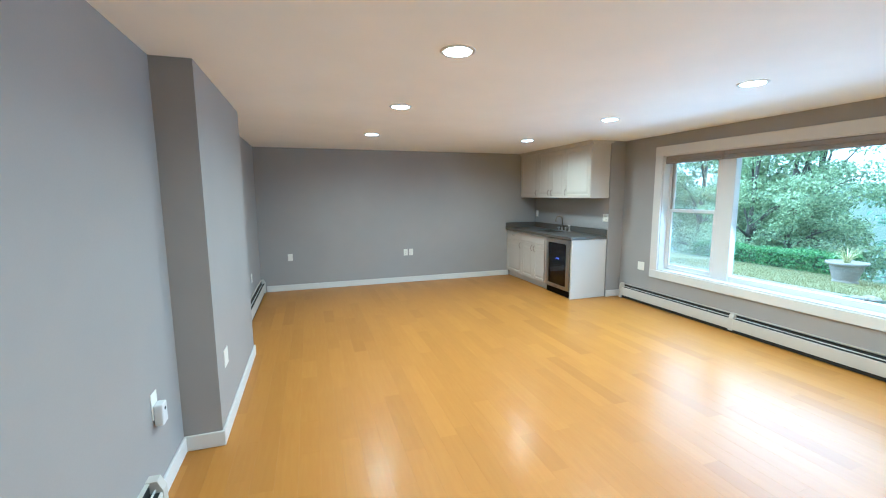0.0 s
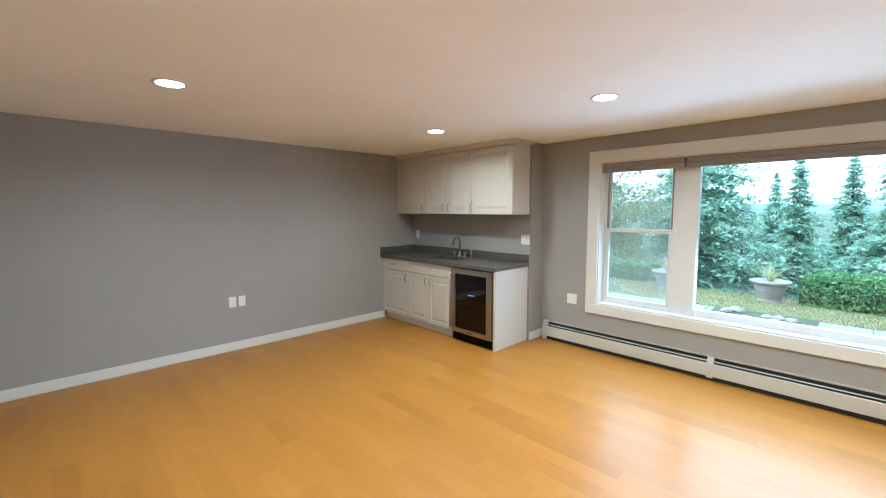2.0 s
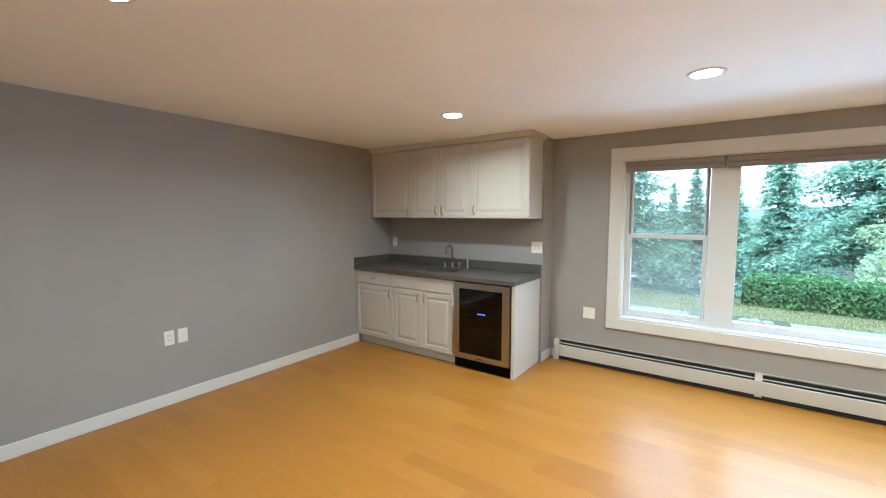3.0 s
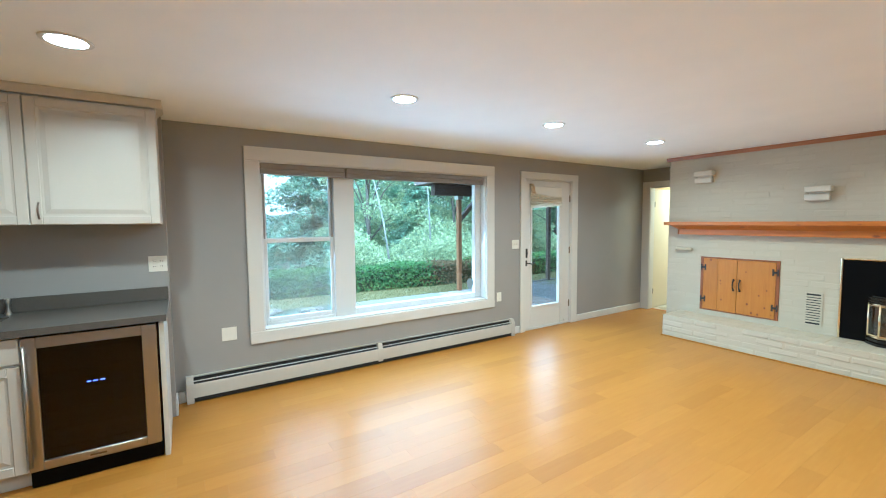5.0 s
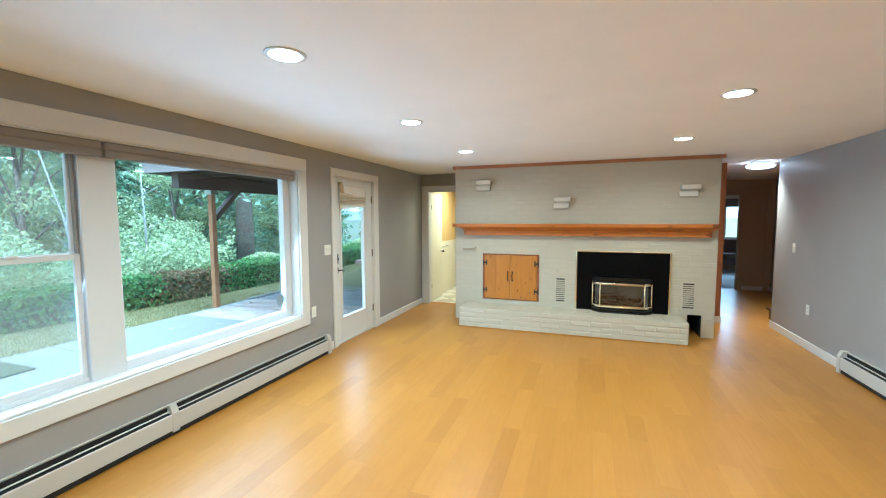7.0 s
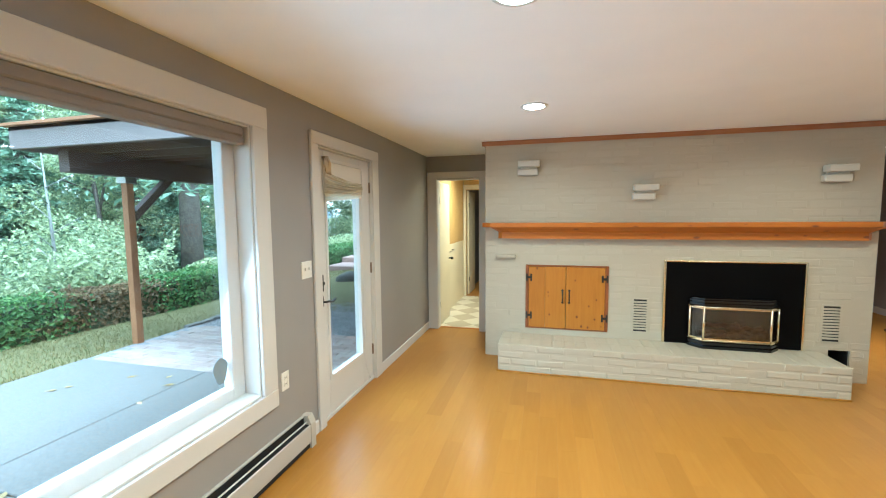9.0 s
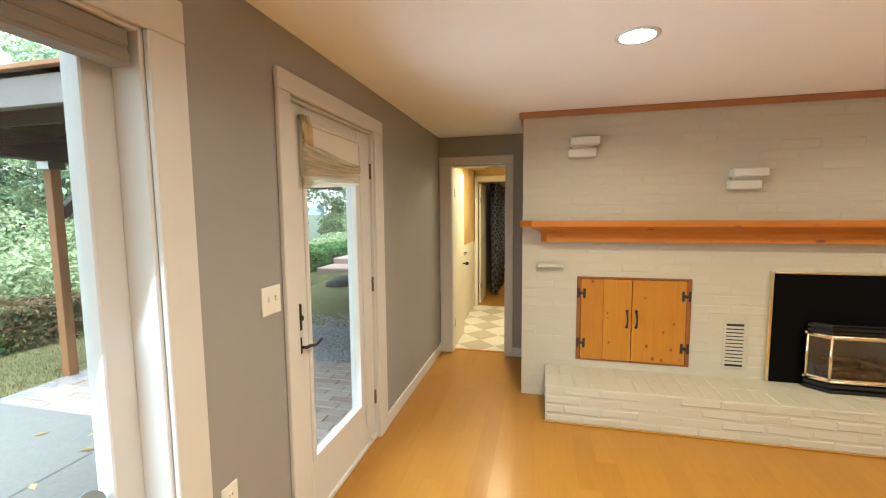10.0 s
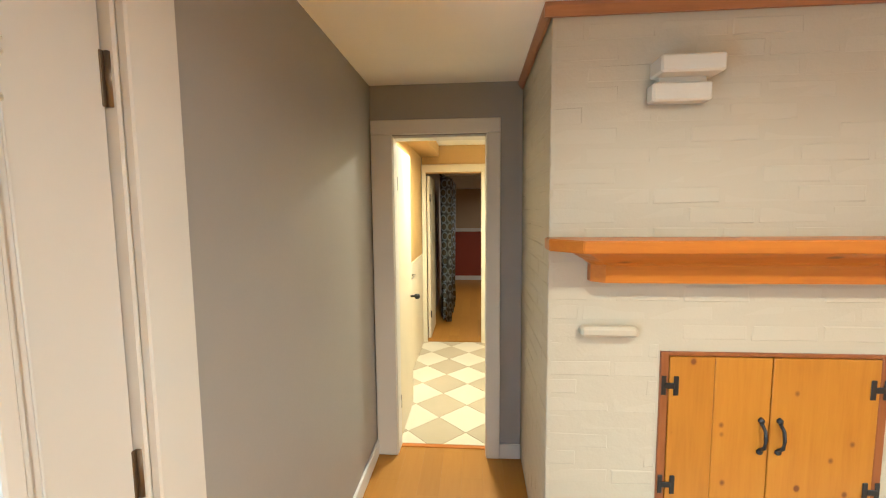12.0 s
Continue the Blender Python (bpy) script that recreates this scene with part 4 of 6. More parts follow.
prism(bm, [(5.055, 2.34), (5.035, 2.34), (5.028, 2.352), (5.005, 2.378), (5.0, 2.391), (5.055, 2.391)], UX + 0.02, BAR + 0.035, "x")
part("side_run", bm, CAB, cr)


# ---- fireplace ----
fpw = thing("wall_fireplace", (0, 0, 0), "white painted brick chimney breast", "fireplace wall", "", "structure")
CUP = (2.28, 3.135, 0.345, 1.048)
HOLE = (0.165, 0.335, 0.0, 0.3)
Y0 = FPY - 0.0034
for d in ((FP0, HOLE[0], Y0, 0, CEIL), (HOLE[0], HOLE[1], Y0, HOLE[3], CEIL), (HOLE[0], HOLE[1], -1.5, 0, HOLE[3]), (HOLE[1], CUP[0], Y0, 0, CEIL), (CUP[0], CUP[1], Y0, 0, CUP[2]),
          (CUP[0], CUP[1], Y0, CUP[3], CEIL), (CUP[0], CUP[1], Y0 - 0.2, CUP[2], CUP[3]), (CUP[1], FP1 - 0.0045, Y0, 0, CEIL)):
    boxpart("mortar_bed", (d[0], d[1], BACK - 0.2, d[2], d[3], d[4]), MORTAR, fpw, r=0)
# thin near-black boxes line the niche's back, sides and top
bm = bmesh.new()
box(bm, HOLE[0] + 0.001, HOLE[1] - 0.001, -1.49, -1.48, 0.001, 0.299)
box(bm, HOLE[0] + 0.001, HOLE[0] + 0.006, -1.48, FPY - 0.03, 0.001, 0.299)
box(bm, HOLE[1] - 0.006, HOLE[1] - 0.001, -1.48, FPY - 0.03, 0.001, 0.299)
box(bm, HOLE[0] + 0.006, HOLE[1] - 0.006, -1.48, FPY - 0.03, 0.293, 0.299)
part("wood_niche_lining", bm, SLOT, fpw, "black lining of the firewood niche")

hearth = thing("hearth", (0, 0, 0), "raised white painted brick hearth", "hearth")
H0, H1, HY, HZ = 0.4, 3.385, -0.447, 0.284
bm = bmesh.new()
box(bm, H0 + 0.006, H1 - 0.006, FPY, HY - 0.005, 0, HZ - 0.0045)
part("mortar_bed", bm, MORTAR, hearth)
bm = bmesh.new()
rbox(bm, H0, H1 + 0.014, HY, HY + 0.014, 0, 0.014, r=0.004)
rbox(bm, H1, H1 + 0.014, FPY, HY, 0, 0.014, r=0.004)
part("shoe_moulding", bm, FLOOR, hearth, "thin maple shoe moulding")

ct2 = thing("trim_chimney_crown", (0, 0, 0), "red-brown wood trim along the ceiling", "trim", "", "structure")
bm = bmesh.new()
prism(bm, [(FPY, 2.345), (FPY + 0.012, 2.345), (FPY + 0.03, 2.375), (FPY + 0.03, 2.391), (FPY, 2.391)], -0.02, FP1 + 0.03, "x")
part("front_run", bm, CROWN, ct2)
bm = bmesh.new()
prism(bm, [(FP1, 2.345), (FP1 + 0.012, 2.345), (FP1 + 0.03, 2.375), (FP1 + 0.03, 2.391), (FP1, 2.391)], BACK, FPY, "y")
part("side_run", bm, CROWN, ct2)

mt = thing("mantel", (0, 0, 0), "knotty orange pine mantel shelf on the white brick", "mantel shelf")
bm = bmesh.new()
prism(bm, [(0.03, FPY), (3.6, FPY), (3.6, FPY + 0.1), (3.5, FPY + 0.21), (0.13, FPY + 0.21), (0.03, FPY + 0.1)], 1.462, 1.508)
bmesh.ops.bevel(bm, geom=[e for e in bm.edges], offset=0.004, segments=2, affect="EDGES")
part("shelf", bm, PINE, mt)
bm = bmesh.new()
lo = None
for k, (dep, z) in enumerate([(0.085, 1.338), (0.085, 1.405), (0.1, 1.418), (0.13, 1.435), (0.175, 1.462)]):
    q = dep - 0.085
    ring = [bm.verts.new(p) for p in ((0.1 - q, FPY, z), (0.1 - q, FPY + dep * 0.5, z), (0.145 - q, FPY + dep, z), (3.385 + q, FPY + dep, z), (3.43 + q, FPY + dep * 0.5, z), (3.43 + q, FPY, z))]
    if lo:
        for i in range(6):
            bm.faces.new((lo[i], lo[(i + 1) % 6], ring[(i + 1) % 6], ring[i]))
    else:
        bm.faces.new(ring[::-1])
    lo = ring
bm.faces.new(lo)
part("moulded_beam", bm, PINE, mt)


def ledge(cx, z, name="brick_sconce"):
    ob = thing(name, (cx, FPY, z), "white painted sconce of two staggered brick ledges", "wall sconce", "sconces of the chimney breast")
    boxpart("upper_ledge", (-0.11, 0.113, 0, 0.105, 0.018, 0.08), LEDGE, ob, r=0.007)
    boxpart("lower_ledge", (-0.09, 0.122, 0, 0.06, -0.072, -0.004), LEDGE, ob, r=0.007)
    boxpart("back_brick", (-0.08, 0.09, 0, 0.036, -0.012, 0.026), LEDGE, ob, r=0.004)


ledge(3.105, 2.083)
ledge(1.96, 1.805)
ledge(0.365, 1.938)
sl = thing("brick_ledge", (3.35, FPY, 1.135), "small white painted brick ledge", "wall ledge")
boxpart("block", (-0.11, 0.11, 0, 0.05, -0.02, 0.02), BRICK, sl, r=0.01)

def vent(x0, x1, z0, z1):
    ob = thing("air_vent", (0, 0, 0), "white louvred air vent in the brick", "vent", "vents of the chimney breast")
    boxpart("backing", (x0, x1, FPY, FPY + 0.003, z0, z1), SLOT, ob, r=0)
    bm = bmesh.new()
    for d in ((x0 - 0.012, x0 + 0.004, z0 - 0.012, z1 + 0.012), (x1 - 0.004, x1 + 0.012, z0 - 0.012, z1 + 0.012), (x0, x1, z0 - 0.012, z0), (x0, x1, z1, z1 + 0.012)):
        box(bm, d[0], d[1], FPY, FPY + 0.007, d[2], d[3])
    part("frame", bm, BRICK, ob)
    n = 12
    for k in range(1, n):
        z = z0 + (z1 - z0) * k / n
        boxpart("slat", (x0, x1, FPY + 0.002, FPY + 0.009, z - 0.009, z + 0.009), BRICK, ob, r=0)


vent(1.905, 2.035, 0.375, 0.712)
vent(0.262, 0.4, 0.385, 0.72)

# pine cupboard
cb = thing("pine_cupboard", (0, 0, 0), "knotty pine wood-box cupboard set in the brick", "cupboard")
bm = bmesh.new()
for d in ((CUP[0], CUP[0] + 0.032, CUP[2], CUP[3]), (CUP[1] - 0.032, CUP[1], CUP[2], CUP[3]), (CUP[0] + 0.032, CUP[1] - 0.032, CUP[3] - 0.016, CUP[3]), (CUP[0] + 0.032, CUP[1] - 0.032, CUP[2], CUP[2] + 0.012)):
    rbox(bm, d[0], d[1], FPY - 0.06, FPY + 0.008, d[2], d[3], r=0.003)
part("frame", bm, FRAMEWOOD, cb, "darker stained frame")
c0, c1, cm = CUP[0] + 0.034, CUP[1] - 0.034, 2.71
for n, a, b in (("door", c0, cm - 0.002), ("door", cm + 0.002, c1)):
    dd = None
    cuts = [a, b] if a == c0 else [a, a + 0.215, b]
    for k in range(len(cuts) - 1):
        bm = bmesh.new()
        rbox(bm, cuts[k] + 0.0007, cuts[k + 1] - 0.0007, FPY - 0.012, FPY + 0.01, CUP[2] + 0.015, CUP[3] - 0.019, r=0.002)
        if dd is None:
            dd = part(n, bm, PINEV, cb)
        else:
            part("board", bm, PINEV, dd)
    hx = cm - 0.035 if a == c0 else cm + 0.035
    bm = bmesh.new()
    tube(bm, [(hx, FPY + 0.012, 0.77), (hx, FPY + 0.04, 0.745), (hx, FPY + 0.045, 0.71), (hx, FPY + 0.04, 0.675), (hx, FPY + 0.012, 0.65)], 0.007, 8)
    for z in (0.775, 0.645):
        lathe(bm, [(0.001, -0.014), (0.012, -0.005), (0.012, 0.005), (0.001, 0.014)], 8, (hx, FPY + 0.013, z))
    part("handle", bm, BLACK, dd, "black iron pull")
    ex, sgn = (c0, 1) if a == c0 else (c1, -1)
    for z in (0.91, 0.49):
        bm = bmesh.new()
        rbox(bm, min(ex - sgn * 0.03, ex - sgn * 0.012), max(ex - sgn * 0.03, ex - sgn * 0.012), FPY + 0.008, FPY + 0.013, z - 0.04, z + 0.04, r=0.002)
        rbox(bm, min(ex + sgn * 0.016, ex + sgn * 0.036), max(ex + sgn * 0.016, ex + sgn * 0.036), FPY + 0.01, FPY + 0.015, z - 0.04, z + 0.04, r=0.002)
        rbox(bm, ex - 0.02, ex + 0.02, FPY + 0.01, FPY + 0.016, z - 0.012, z + 0.012, r=0.002)
        part("hinge", bm, BLACK, dd, "black iron H hinge")

# gas insert
gi = thing("fireplace_insert", (0, 0, 0), "black gas fireplace insert with brass trim and bay glass", "fireplace insert")
P0, P1, PZ0, PZ1 = 0.548, 1.762, HZ, 1.128
boxpart("surround_panel", (P0 + 0.012, P1 - 0.012, FPY, FPY + 0.018, PZ0, PZ1 - 0.012), PANEL, gi, "black steel surround")
bm = bmesh.new()
for d in ((P0, P0 + 0.02, PZ0, PZ1), (P1 - 0.02, P1, PZ0, PZ1), (P0 + 0.02, P1 - 0.02, PZ1 - 0.018, PZ1)):
    rbox(bm, d[0], d[1], FPY, FPY + 0.03, d[2], d[3], r=0.007, seg=2)
part("brass_edge", bm, BRASS, gi, "polished brass edging")


def bay(q, inset=0.0):
    return [(0.778 - q, FPY), (0.778 - q, FPY + 0.065), (0.873 - q * 0.5, FPY + 0.155 + q), (1.433 + q * 0.5, FPY + 0.155 + q), (1.528 + q, FPY + 0.065), (1.528 + q, FPY)]


def bay_slab(bm, q, z0, z1):
    prism(bm, bay(q), z0, z1)


bm = bmesh.new()
bay_slab(bm, 0.012, HZ, HZ + 0.025)
bay_slab(bm, -0.01, HZ + 0.025, HZ + 0.04)
bay_slab(bm, 0.01, HZ + 0.04, HZ + 0.062)
bay_slab(bm, -0.008, HZ + 0.062, HZ + 0.075)
part("lower_louvres", bm, ENAMEL, gi)
bm = bmesh.new()
bay_slab(bm, -0.01, 0.7, 0.712)
bay_slab(bm, 0.006, 0.712, 0.726)
bay_slab(bm, -0.012, 0.726, 0.74)
bay_slab(bm, 0.006, 0.74, 0.756)
bay_slab(bm, -0.02, 0.756, 0.772)
part("upper_louvres", bm, ENAMEL, gi)
bm = bmesh.new()
bay_slab(bm, -0.035, HZ + 0.075, HZ + 0.085)
box(bm, 0.82, 1.49, FPY + 0.018, FPY + 0.022, HZ + 0.085, 0.7)
part("firebox", bm, painted("grey_firebrick", (0.11, 0.1, 0.09), 0.8, 30, 0.3, 0.3), gi)
ring = bay(0.0)
bm = bmesh.new()
for z in (HZ + 0.082, 0.69):
    for a, b in zip(ring[1:4], ring[2:5]):
        tube(bm, [(a[0], a[1], z), (b[0], b[1], z)], 0.012, 8)
    tube(bm, [(*ring[0], z), (*ring[1], z)], 0.012, 8)
    tube(bm, [(*ring[4], z), (*ring[5], z)], 0.012, 8)
for a in ring[1:5]:
    tube(bm, [(*a, HZ + 0.08), (*a, 0.692)], 0.011, 8)
for z0, z1 in ((HZ + 0.084, HZ + 0.104), (0.672, 0.69)):
    for a, b in zip(ring[:5], ring[1:]):
        n = Vector((b[1] - a[1], a[0] - b[0], 0)).normalized() * 0.006
        prism(bm, [(a[0] - n.x, a[1] - n.y), (b[0] - n.x, b[1] - n.y), (b[0] + n.x, b[1] + n.y), (a[0] + n.x, a[1] + n.y)], z0, z1)
part("brass_frame", bm, BRASS, gi, "brass bay frame")
for a, b in zip(ring[:5], ring[1:]):
    n = Vector((b[1] - a[1], a[0] - b[0], 0)).normalized() * 0.003
    bm = bmesh.new()
    prism(bm, [(a[0] - n.x, a[1] - n.y), (b[0] - n.x, b[1] - n.y), (b[0] + n.x, b[1] + n.y), (a[0] + n.x, a[1] + n.y)], HZ + 0.09, 0.682)
    part("pane", bm, DARKGLASS, gi, "smoked glass pane")
LOGM = speckled("ceramic_log", (0.025, 0.016, 0.012), (0.09, 0.05, 0.035), (0.2, 0.14, 0.1), 22, 0.9, 0.6)
for x0, x1, y, z, r in ((0.86, 1.46, 0.06, 0.42, 0.042), (0.9, 1.42, 0.11, 0.4, 0.032), (0.92, 1.21, 0.09, 0.475, 0.032), (1.11, 1.42, 0.07, 0.5, 0.028)):
    bm = bmesh.new()
    tube(bm, [(x0 + (x1 - x0) * k / 7, FPY + y + 0.012 * math.sin(k * 1.7 + z * 9), z + 0.012 * math.sin(k * 2.3 + x0)) for k in range(8)], r, 9, r * 0.8)
    part("log", bm, LOGM, gi, "charred ceramic log")

# ---- tiled room, bedroom, hall and far room ----
def leaf_door(name, dims, label, knob=None, mat=None):
    ob = thing(name, (0, 0, 0), label, "door", "", "structure")
    boxpart("slab", dims, mat or TRIM, ob, r=0.003)
    return ob


dl = leaf_door("door_2", (4.398, 4.433, -2.545, -1.94, 0.012, 2.06), "cream painted door standing open into the tiled room", mat=CREAM)
bm = bmesh.new()
tube(bm, [(4.398, -2.48, 0.93), (4.36, -2.48, 0.93)], 0.009)
lathe(bm, [(0.001, -0.022), (0.018, -0.018), (0.026, 0), (0.018, 0.018), (0.001, 0.022)], 14, (4.345, -2.48, 0.93))
part("knob", bm, BLACK, dl, "black knob")
for z in (0.3, 1.8):
    bm = bmesh.new()
    tube(bm, [(4.392, -1.945, z - 0.045), (4.392, -1.945, z + 0.045)], 0.007)
    part("hinge", bm, BLACK, dl, "black hinge")
d3 = leaf_door("door_3", (4.43, 4.465, -4.95, -4.29, 0.012, 2.05), "cream painted bedroom door standing open", mat=CREAM)
for z in (0.32, 1.78):
    bm = bmesh.new()
    tube(bm, [(4.425, -4.285, z - 0.045), (4.425, -4.285, z + 0.045)], 0.007)
    part("hinge", bm, BLACK, d3, "black hinge")
tr = thing("towel_rail", (4.51, -2.95, 1.0), "small chrome towel rail on a cream wall", "towel rail")
bm = bmesh.new()
tube(bm, [(0, -0.2, 0), (-0.05, -0.2, 0), (-0.05, 0.2, -0.01), (0, 0.2, -0.01)], 0.008)
part("bar", bm, STEEL, tr)
bm = bmesh.new()
rbox(bm, 4.3, E0 - 0.012, -4.16, BACK - 0.12, 2.26, CEIL, r=0.004)
structure("trim_soffit", bm, MUSTARD, "mustard painted soffit of the tiled room", "trim")

# curtain with ringed print
CM, ct_, cb_ = node_mat("ring_print_curtain", 0.85)
v = coords(ct_, (1, 1, 0.8))
vo = ct_.nodes.new("ShaderNodeTexVoronoi")
vo.inputs["Scale"].default_value = 10
vo.inputs["Randomness"].default_value = 0.25
ct_.links.new(v, vo.inputs["Vector"])
ct_.links.new(ramp(ct_, vo.outputs["Distance"], [(0.24, rgb(0.16, 0.13, 0.09)), (0.33, rgb(0.1, 0.1, 0.1)), (0.4, rgb(0.42, 0.47, 0.5)), (0.58, rgb(0.1, 0.11, 0.13))]), cb_.inputs["Base Color"])
cu = thing("curtain", (0, 0, 0), "blue-grey floor-length curtain with ring print", "curtain")
bm = bmesh.new()
rows = []
for z in (0.03, 0.7, 1.4, 2.1):
    rows.append([bm.verts.new((4.29 - 0.07 * math.sin(k * 0.9) - 0.02 * math.sin(k * 0.37 + z), -4.98 - k * 0.025, z)) for k in range(70)])
for a, b in zip(rows, rows[1:]):
    for k in range(69):
        bm.faces.new((a[k], a[k + 1], b[k + 1], b[k])).smooth = True
bmesh.ops.solidify(bm, geom=bm.faces[:], thickness=0.003)
part("cloth", bm, CM, cu)
bm = bmesh.new()
tube(bm, [(4.36, -4.7, 2.13), (4.36, -6.6, 2.13)], 0.012)
part("rod", bm, BLACK, cu, "black curtain rod")

# stair foot
stair = thing("staircase", (0, 0, 0), "dark stained wooden stair foot turning out of the hall", "staircase")
for k in range(3):
    boxpart("riser", (-1.1 - 0.25 * k - 0.02, -1.1 - 0.25 * k, -2.42, -1.62, 0.17 * k, 0.17 * (k + 1) - 0.03), DARKWOOD, stair, r=0)
    boxpart("tread", (-2.09, -1.07 - 0.25 * k, -2.44, -1.62, 0.17 * (k + 1) - 0.03, 0.17 * (k + 1)), DARKWOOD, stair, r=0.006)
bm = bmesh.new()
rbox(bm, -1.36, -1.31, -2.42, -2.37, 0.17, 0.42, r=0.006)
lathe(bm, [(0.02, 0.42), (0.032, 0.44), (0.02, 0.47), (0.001, 0.475)], 12, (-1.335, -2.395, 0))
part("newel", bm, DARKWOOD, stair)
# far room: window and dark bench
w2 = thing("window_2", (0, 0, 0), "white sliding window of the far room", "window", "", "structure")
for n, d in (("frame", (-2.6, -2.55, -8.95, -8.88, 0.95, 2.05)), ("frame", (-1.55, -1.5, -8.95, -8.88, 0.95, 2.05)), ("frame", (-2.55, -1.55, -8.95, -8.88, 0.95, 1.0)), ("frame", (-2.55, -1.55, -8.95, -8.88, 2.0, 2.05)), ("mullion", (-2.22, -2.17, -8.95, -8.88, 1.0, 2.0))):
    boxpart(n, d, VINYL, w2)
p = boxpart("pane", (-2.55, -1.55, -8.92, -8.915, 1.0, 2.0), GLASS, w2, r=0)
p.visible_shadow = False
vb = thing("window_blind", (0, 0, 0), "dark red-brown blind over the far window", "window blind")
boxpart("slats", (-2.62, -1.48, -8.85, -8.8, 1.88, 2.12), DARKWOOD, vb)
bn = thing("bench", (0, 0, 0), "dark stained wooden bench under the window", "bench")
boxpart("seat", (-2.7, -1.4, -8.7, -8.2, 0.5, 0.56), DARKWOOD, bn)
boxpart("backrest", (-2.7, -1.4, -8.78, -8.74, 0.56, 0.93), DARKWOOD, bn)
for x in (-2.68, -1.48):
    boxpart("leg", (x, x + 0.06, -8.68, -8.22, 0.006, 0.5), DARKWOOD, bn)
boxpart("apron", (-2.62, -1.48, -8.25, -8.23, 0.25, 0.42), DARKWOOD, bn)
bm = bmesh.new()
box(bm, -3.5, 0.0, -8.85, -5.4, 0.0005, 0.006)
structure("floor_carpet", bm, CARPET, "pale blue-grey carpet of the far room", "carpet")
bm = bmesh.new()
rbox(bm, 3.81, 4.385, BACK - 0.12, BACK - 0.08, 0.0, 0.007, r=0.003)
structure("trim_threshold", bm, PINE, "thin wooden strip under the alcove doorway", "threshold")
# wainscot cap that splits the panelled hall end
bm = bmesh.new()
rbox(bm, -0.305, FP0 - 0.002, -1.875, -1.862, 1.2, 1.225, r=0.003)
structure("trim_hall_rail", bm, REDWOOD, "red-brown chair rail on panelled wall", "trim")

# ---- outside: ground, patio, deck ----
def ground_z(x, y):
    d = max(0.0, x - 8.3)
    z = -0.1 - 0.105 * min(d, 5.0) - 0.2 * max(0.0, min(d - 5.0, 30)) * (0.35 if y < -2 else 1.0)
    return z + (0.04 * max(0.0, -y - 3) if x > 4 else 0.0) * (1 if y > -40 else 0)


xs = sorted(set([-600, -150, -40, -12, -3] + [4 + 0.7 * k for k in range(30)] + [27, 30, 35, 40, 60, 120, 300, 900]))
ys = sorted(set([-900, -200, -60, -40] + [-30 + 2.0 * k for k in range(26)] + [30, 60, 200, 900]))
bm = bmesh.new()
grid = [[bm.verts.new((x, y, ground_z(x, max(-40, y)))) for y in ys] for x in xs]
for a, b in zip(grid, grid[1:]):
    for j in range(len(ys) - 1):
        bm.faces.new((a[j], b[j], b[j + 1], a[j + 1])).smooth = True
gr = structure("ground", bm, LAWN, "lawn sloping away from the house", "ground")
gr.data.materials.append(EARTH)
for f in gr.data.polygons:
    if f.center.x > 12.6 or (f.center.y < -13 and f.center.x > 4):
        f.material_index = 1

GROUND_Z = -0.06
patio = thing("pavement_patio", (0, 0, 0), "pale concrete patio of jointed slabs", "patio", "", "structure")
xe, ye = (4.735, 6.45, 8.2), (0.15, 2.05, 4.0, 5.95, 7.9)
for x0, x1 in zip(xe, xe[1:]):
    for y0, y1 in zip(ye, ye[1:]):
        boxpart("slab", (x0 + 0.006, x1 - 0.006, y0 + 0.006, y1 - 0.006, -0.3, GROUND_Z), CONCRETE, patio, r=0.006)
lv = bmesh.new()
for k in range(46):
    x, y, a, s = random.uniform(4.9, 8.1), random.uniform(0.3, 6.5), random.uniform(0, 6.3), random.uniform(0.03, 0.06)
    pts = [(-1, 0, 0.1), (-0.2, 0.45, 0.25), (1, 0, 0.15), (-0.2, -0.45, 0.2)]
    lv.faces.new([lv.verts.new((x + s * (p * math.cos(a) - q * math.sin(a)), y + s * (p * math.sin(a) + q * math.cos(a)), GROUND_Z + 0.004 + s * h * 0.5)) for p, q, h in pts])
tagged(obj("fallen_leaves", lv, leafy("fallen_leaf", (0.4, 0.28, 0.08), (0.7, 0.6, 0.35))), "yellow and pale fallen leaves on the concrete patio", "leaves", "", "stuff")

bm = bmesh.new()
box(bm, 4.735, 8.2, -5.4, -1.4, -0.3, -0.085)
structure("ground_gravel_bed", bm, GRAVEL, "grey gravel bed beside the patio", "gravel")


def from_lists(name, verts, faces, mat, smooth=False):
    me = bpy.data.meshes.new(name)
    me.from_pydata(verts, [], faces)
    me.materials.append(mat)
    if smooth:
        me.polygons.foreach_set("use_smooth", [True] * len(me.polygons))
    me.update()
    return new(name, me)


rng = np.random.default_rng(7)
N = 12000
cx, cy, cr_ = rng.uniform(4.76, 8.15, N), rng.uniform(-5.38, -1.42, N), rng.uniform(0.01, 0.026, N)
octa = np.array([(1, 0, 0), (0, 1, 0), (-1, 0, 0), (0, -1, 0), (0, 0, 0.7), (0, 0, -0.7)])
verts = (octa[None] * cr_[:, None, None] * rng.uniform(0.6, 1.3, (N, 6, 1)) + np.stack([cx, cy, np.full(N, -0.08)], 1)[:, None]).reshape(-1, 3)
of = np.array([(0, 1, 4), (1, 2, 4), (2, 3, 4), (3, 0, 4)])
faces = (of[None] + 6 * np.arange(N)[:, None, None]).reshape(-1, 3)
tagged(from_lists("gravel", verts.tolist(), faces.tolist(), GRAVEL), "loose grey gravel stones", "gravel", "", "stuff")
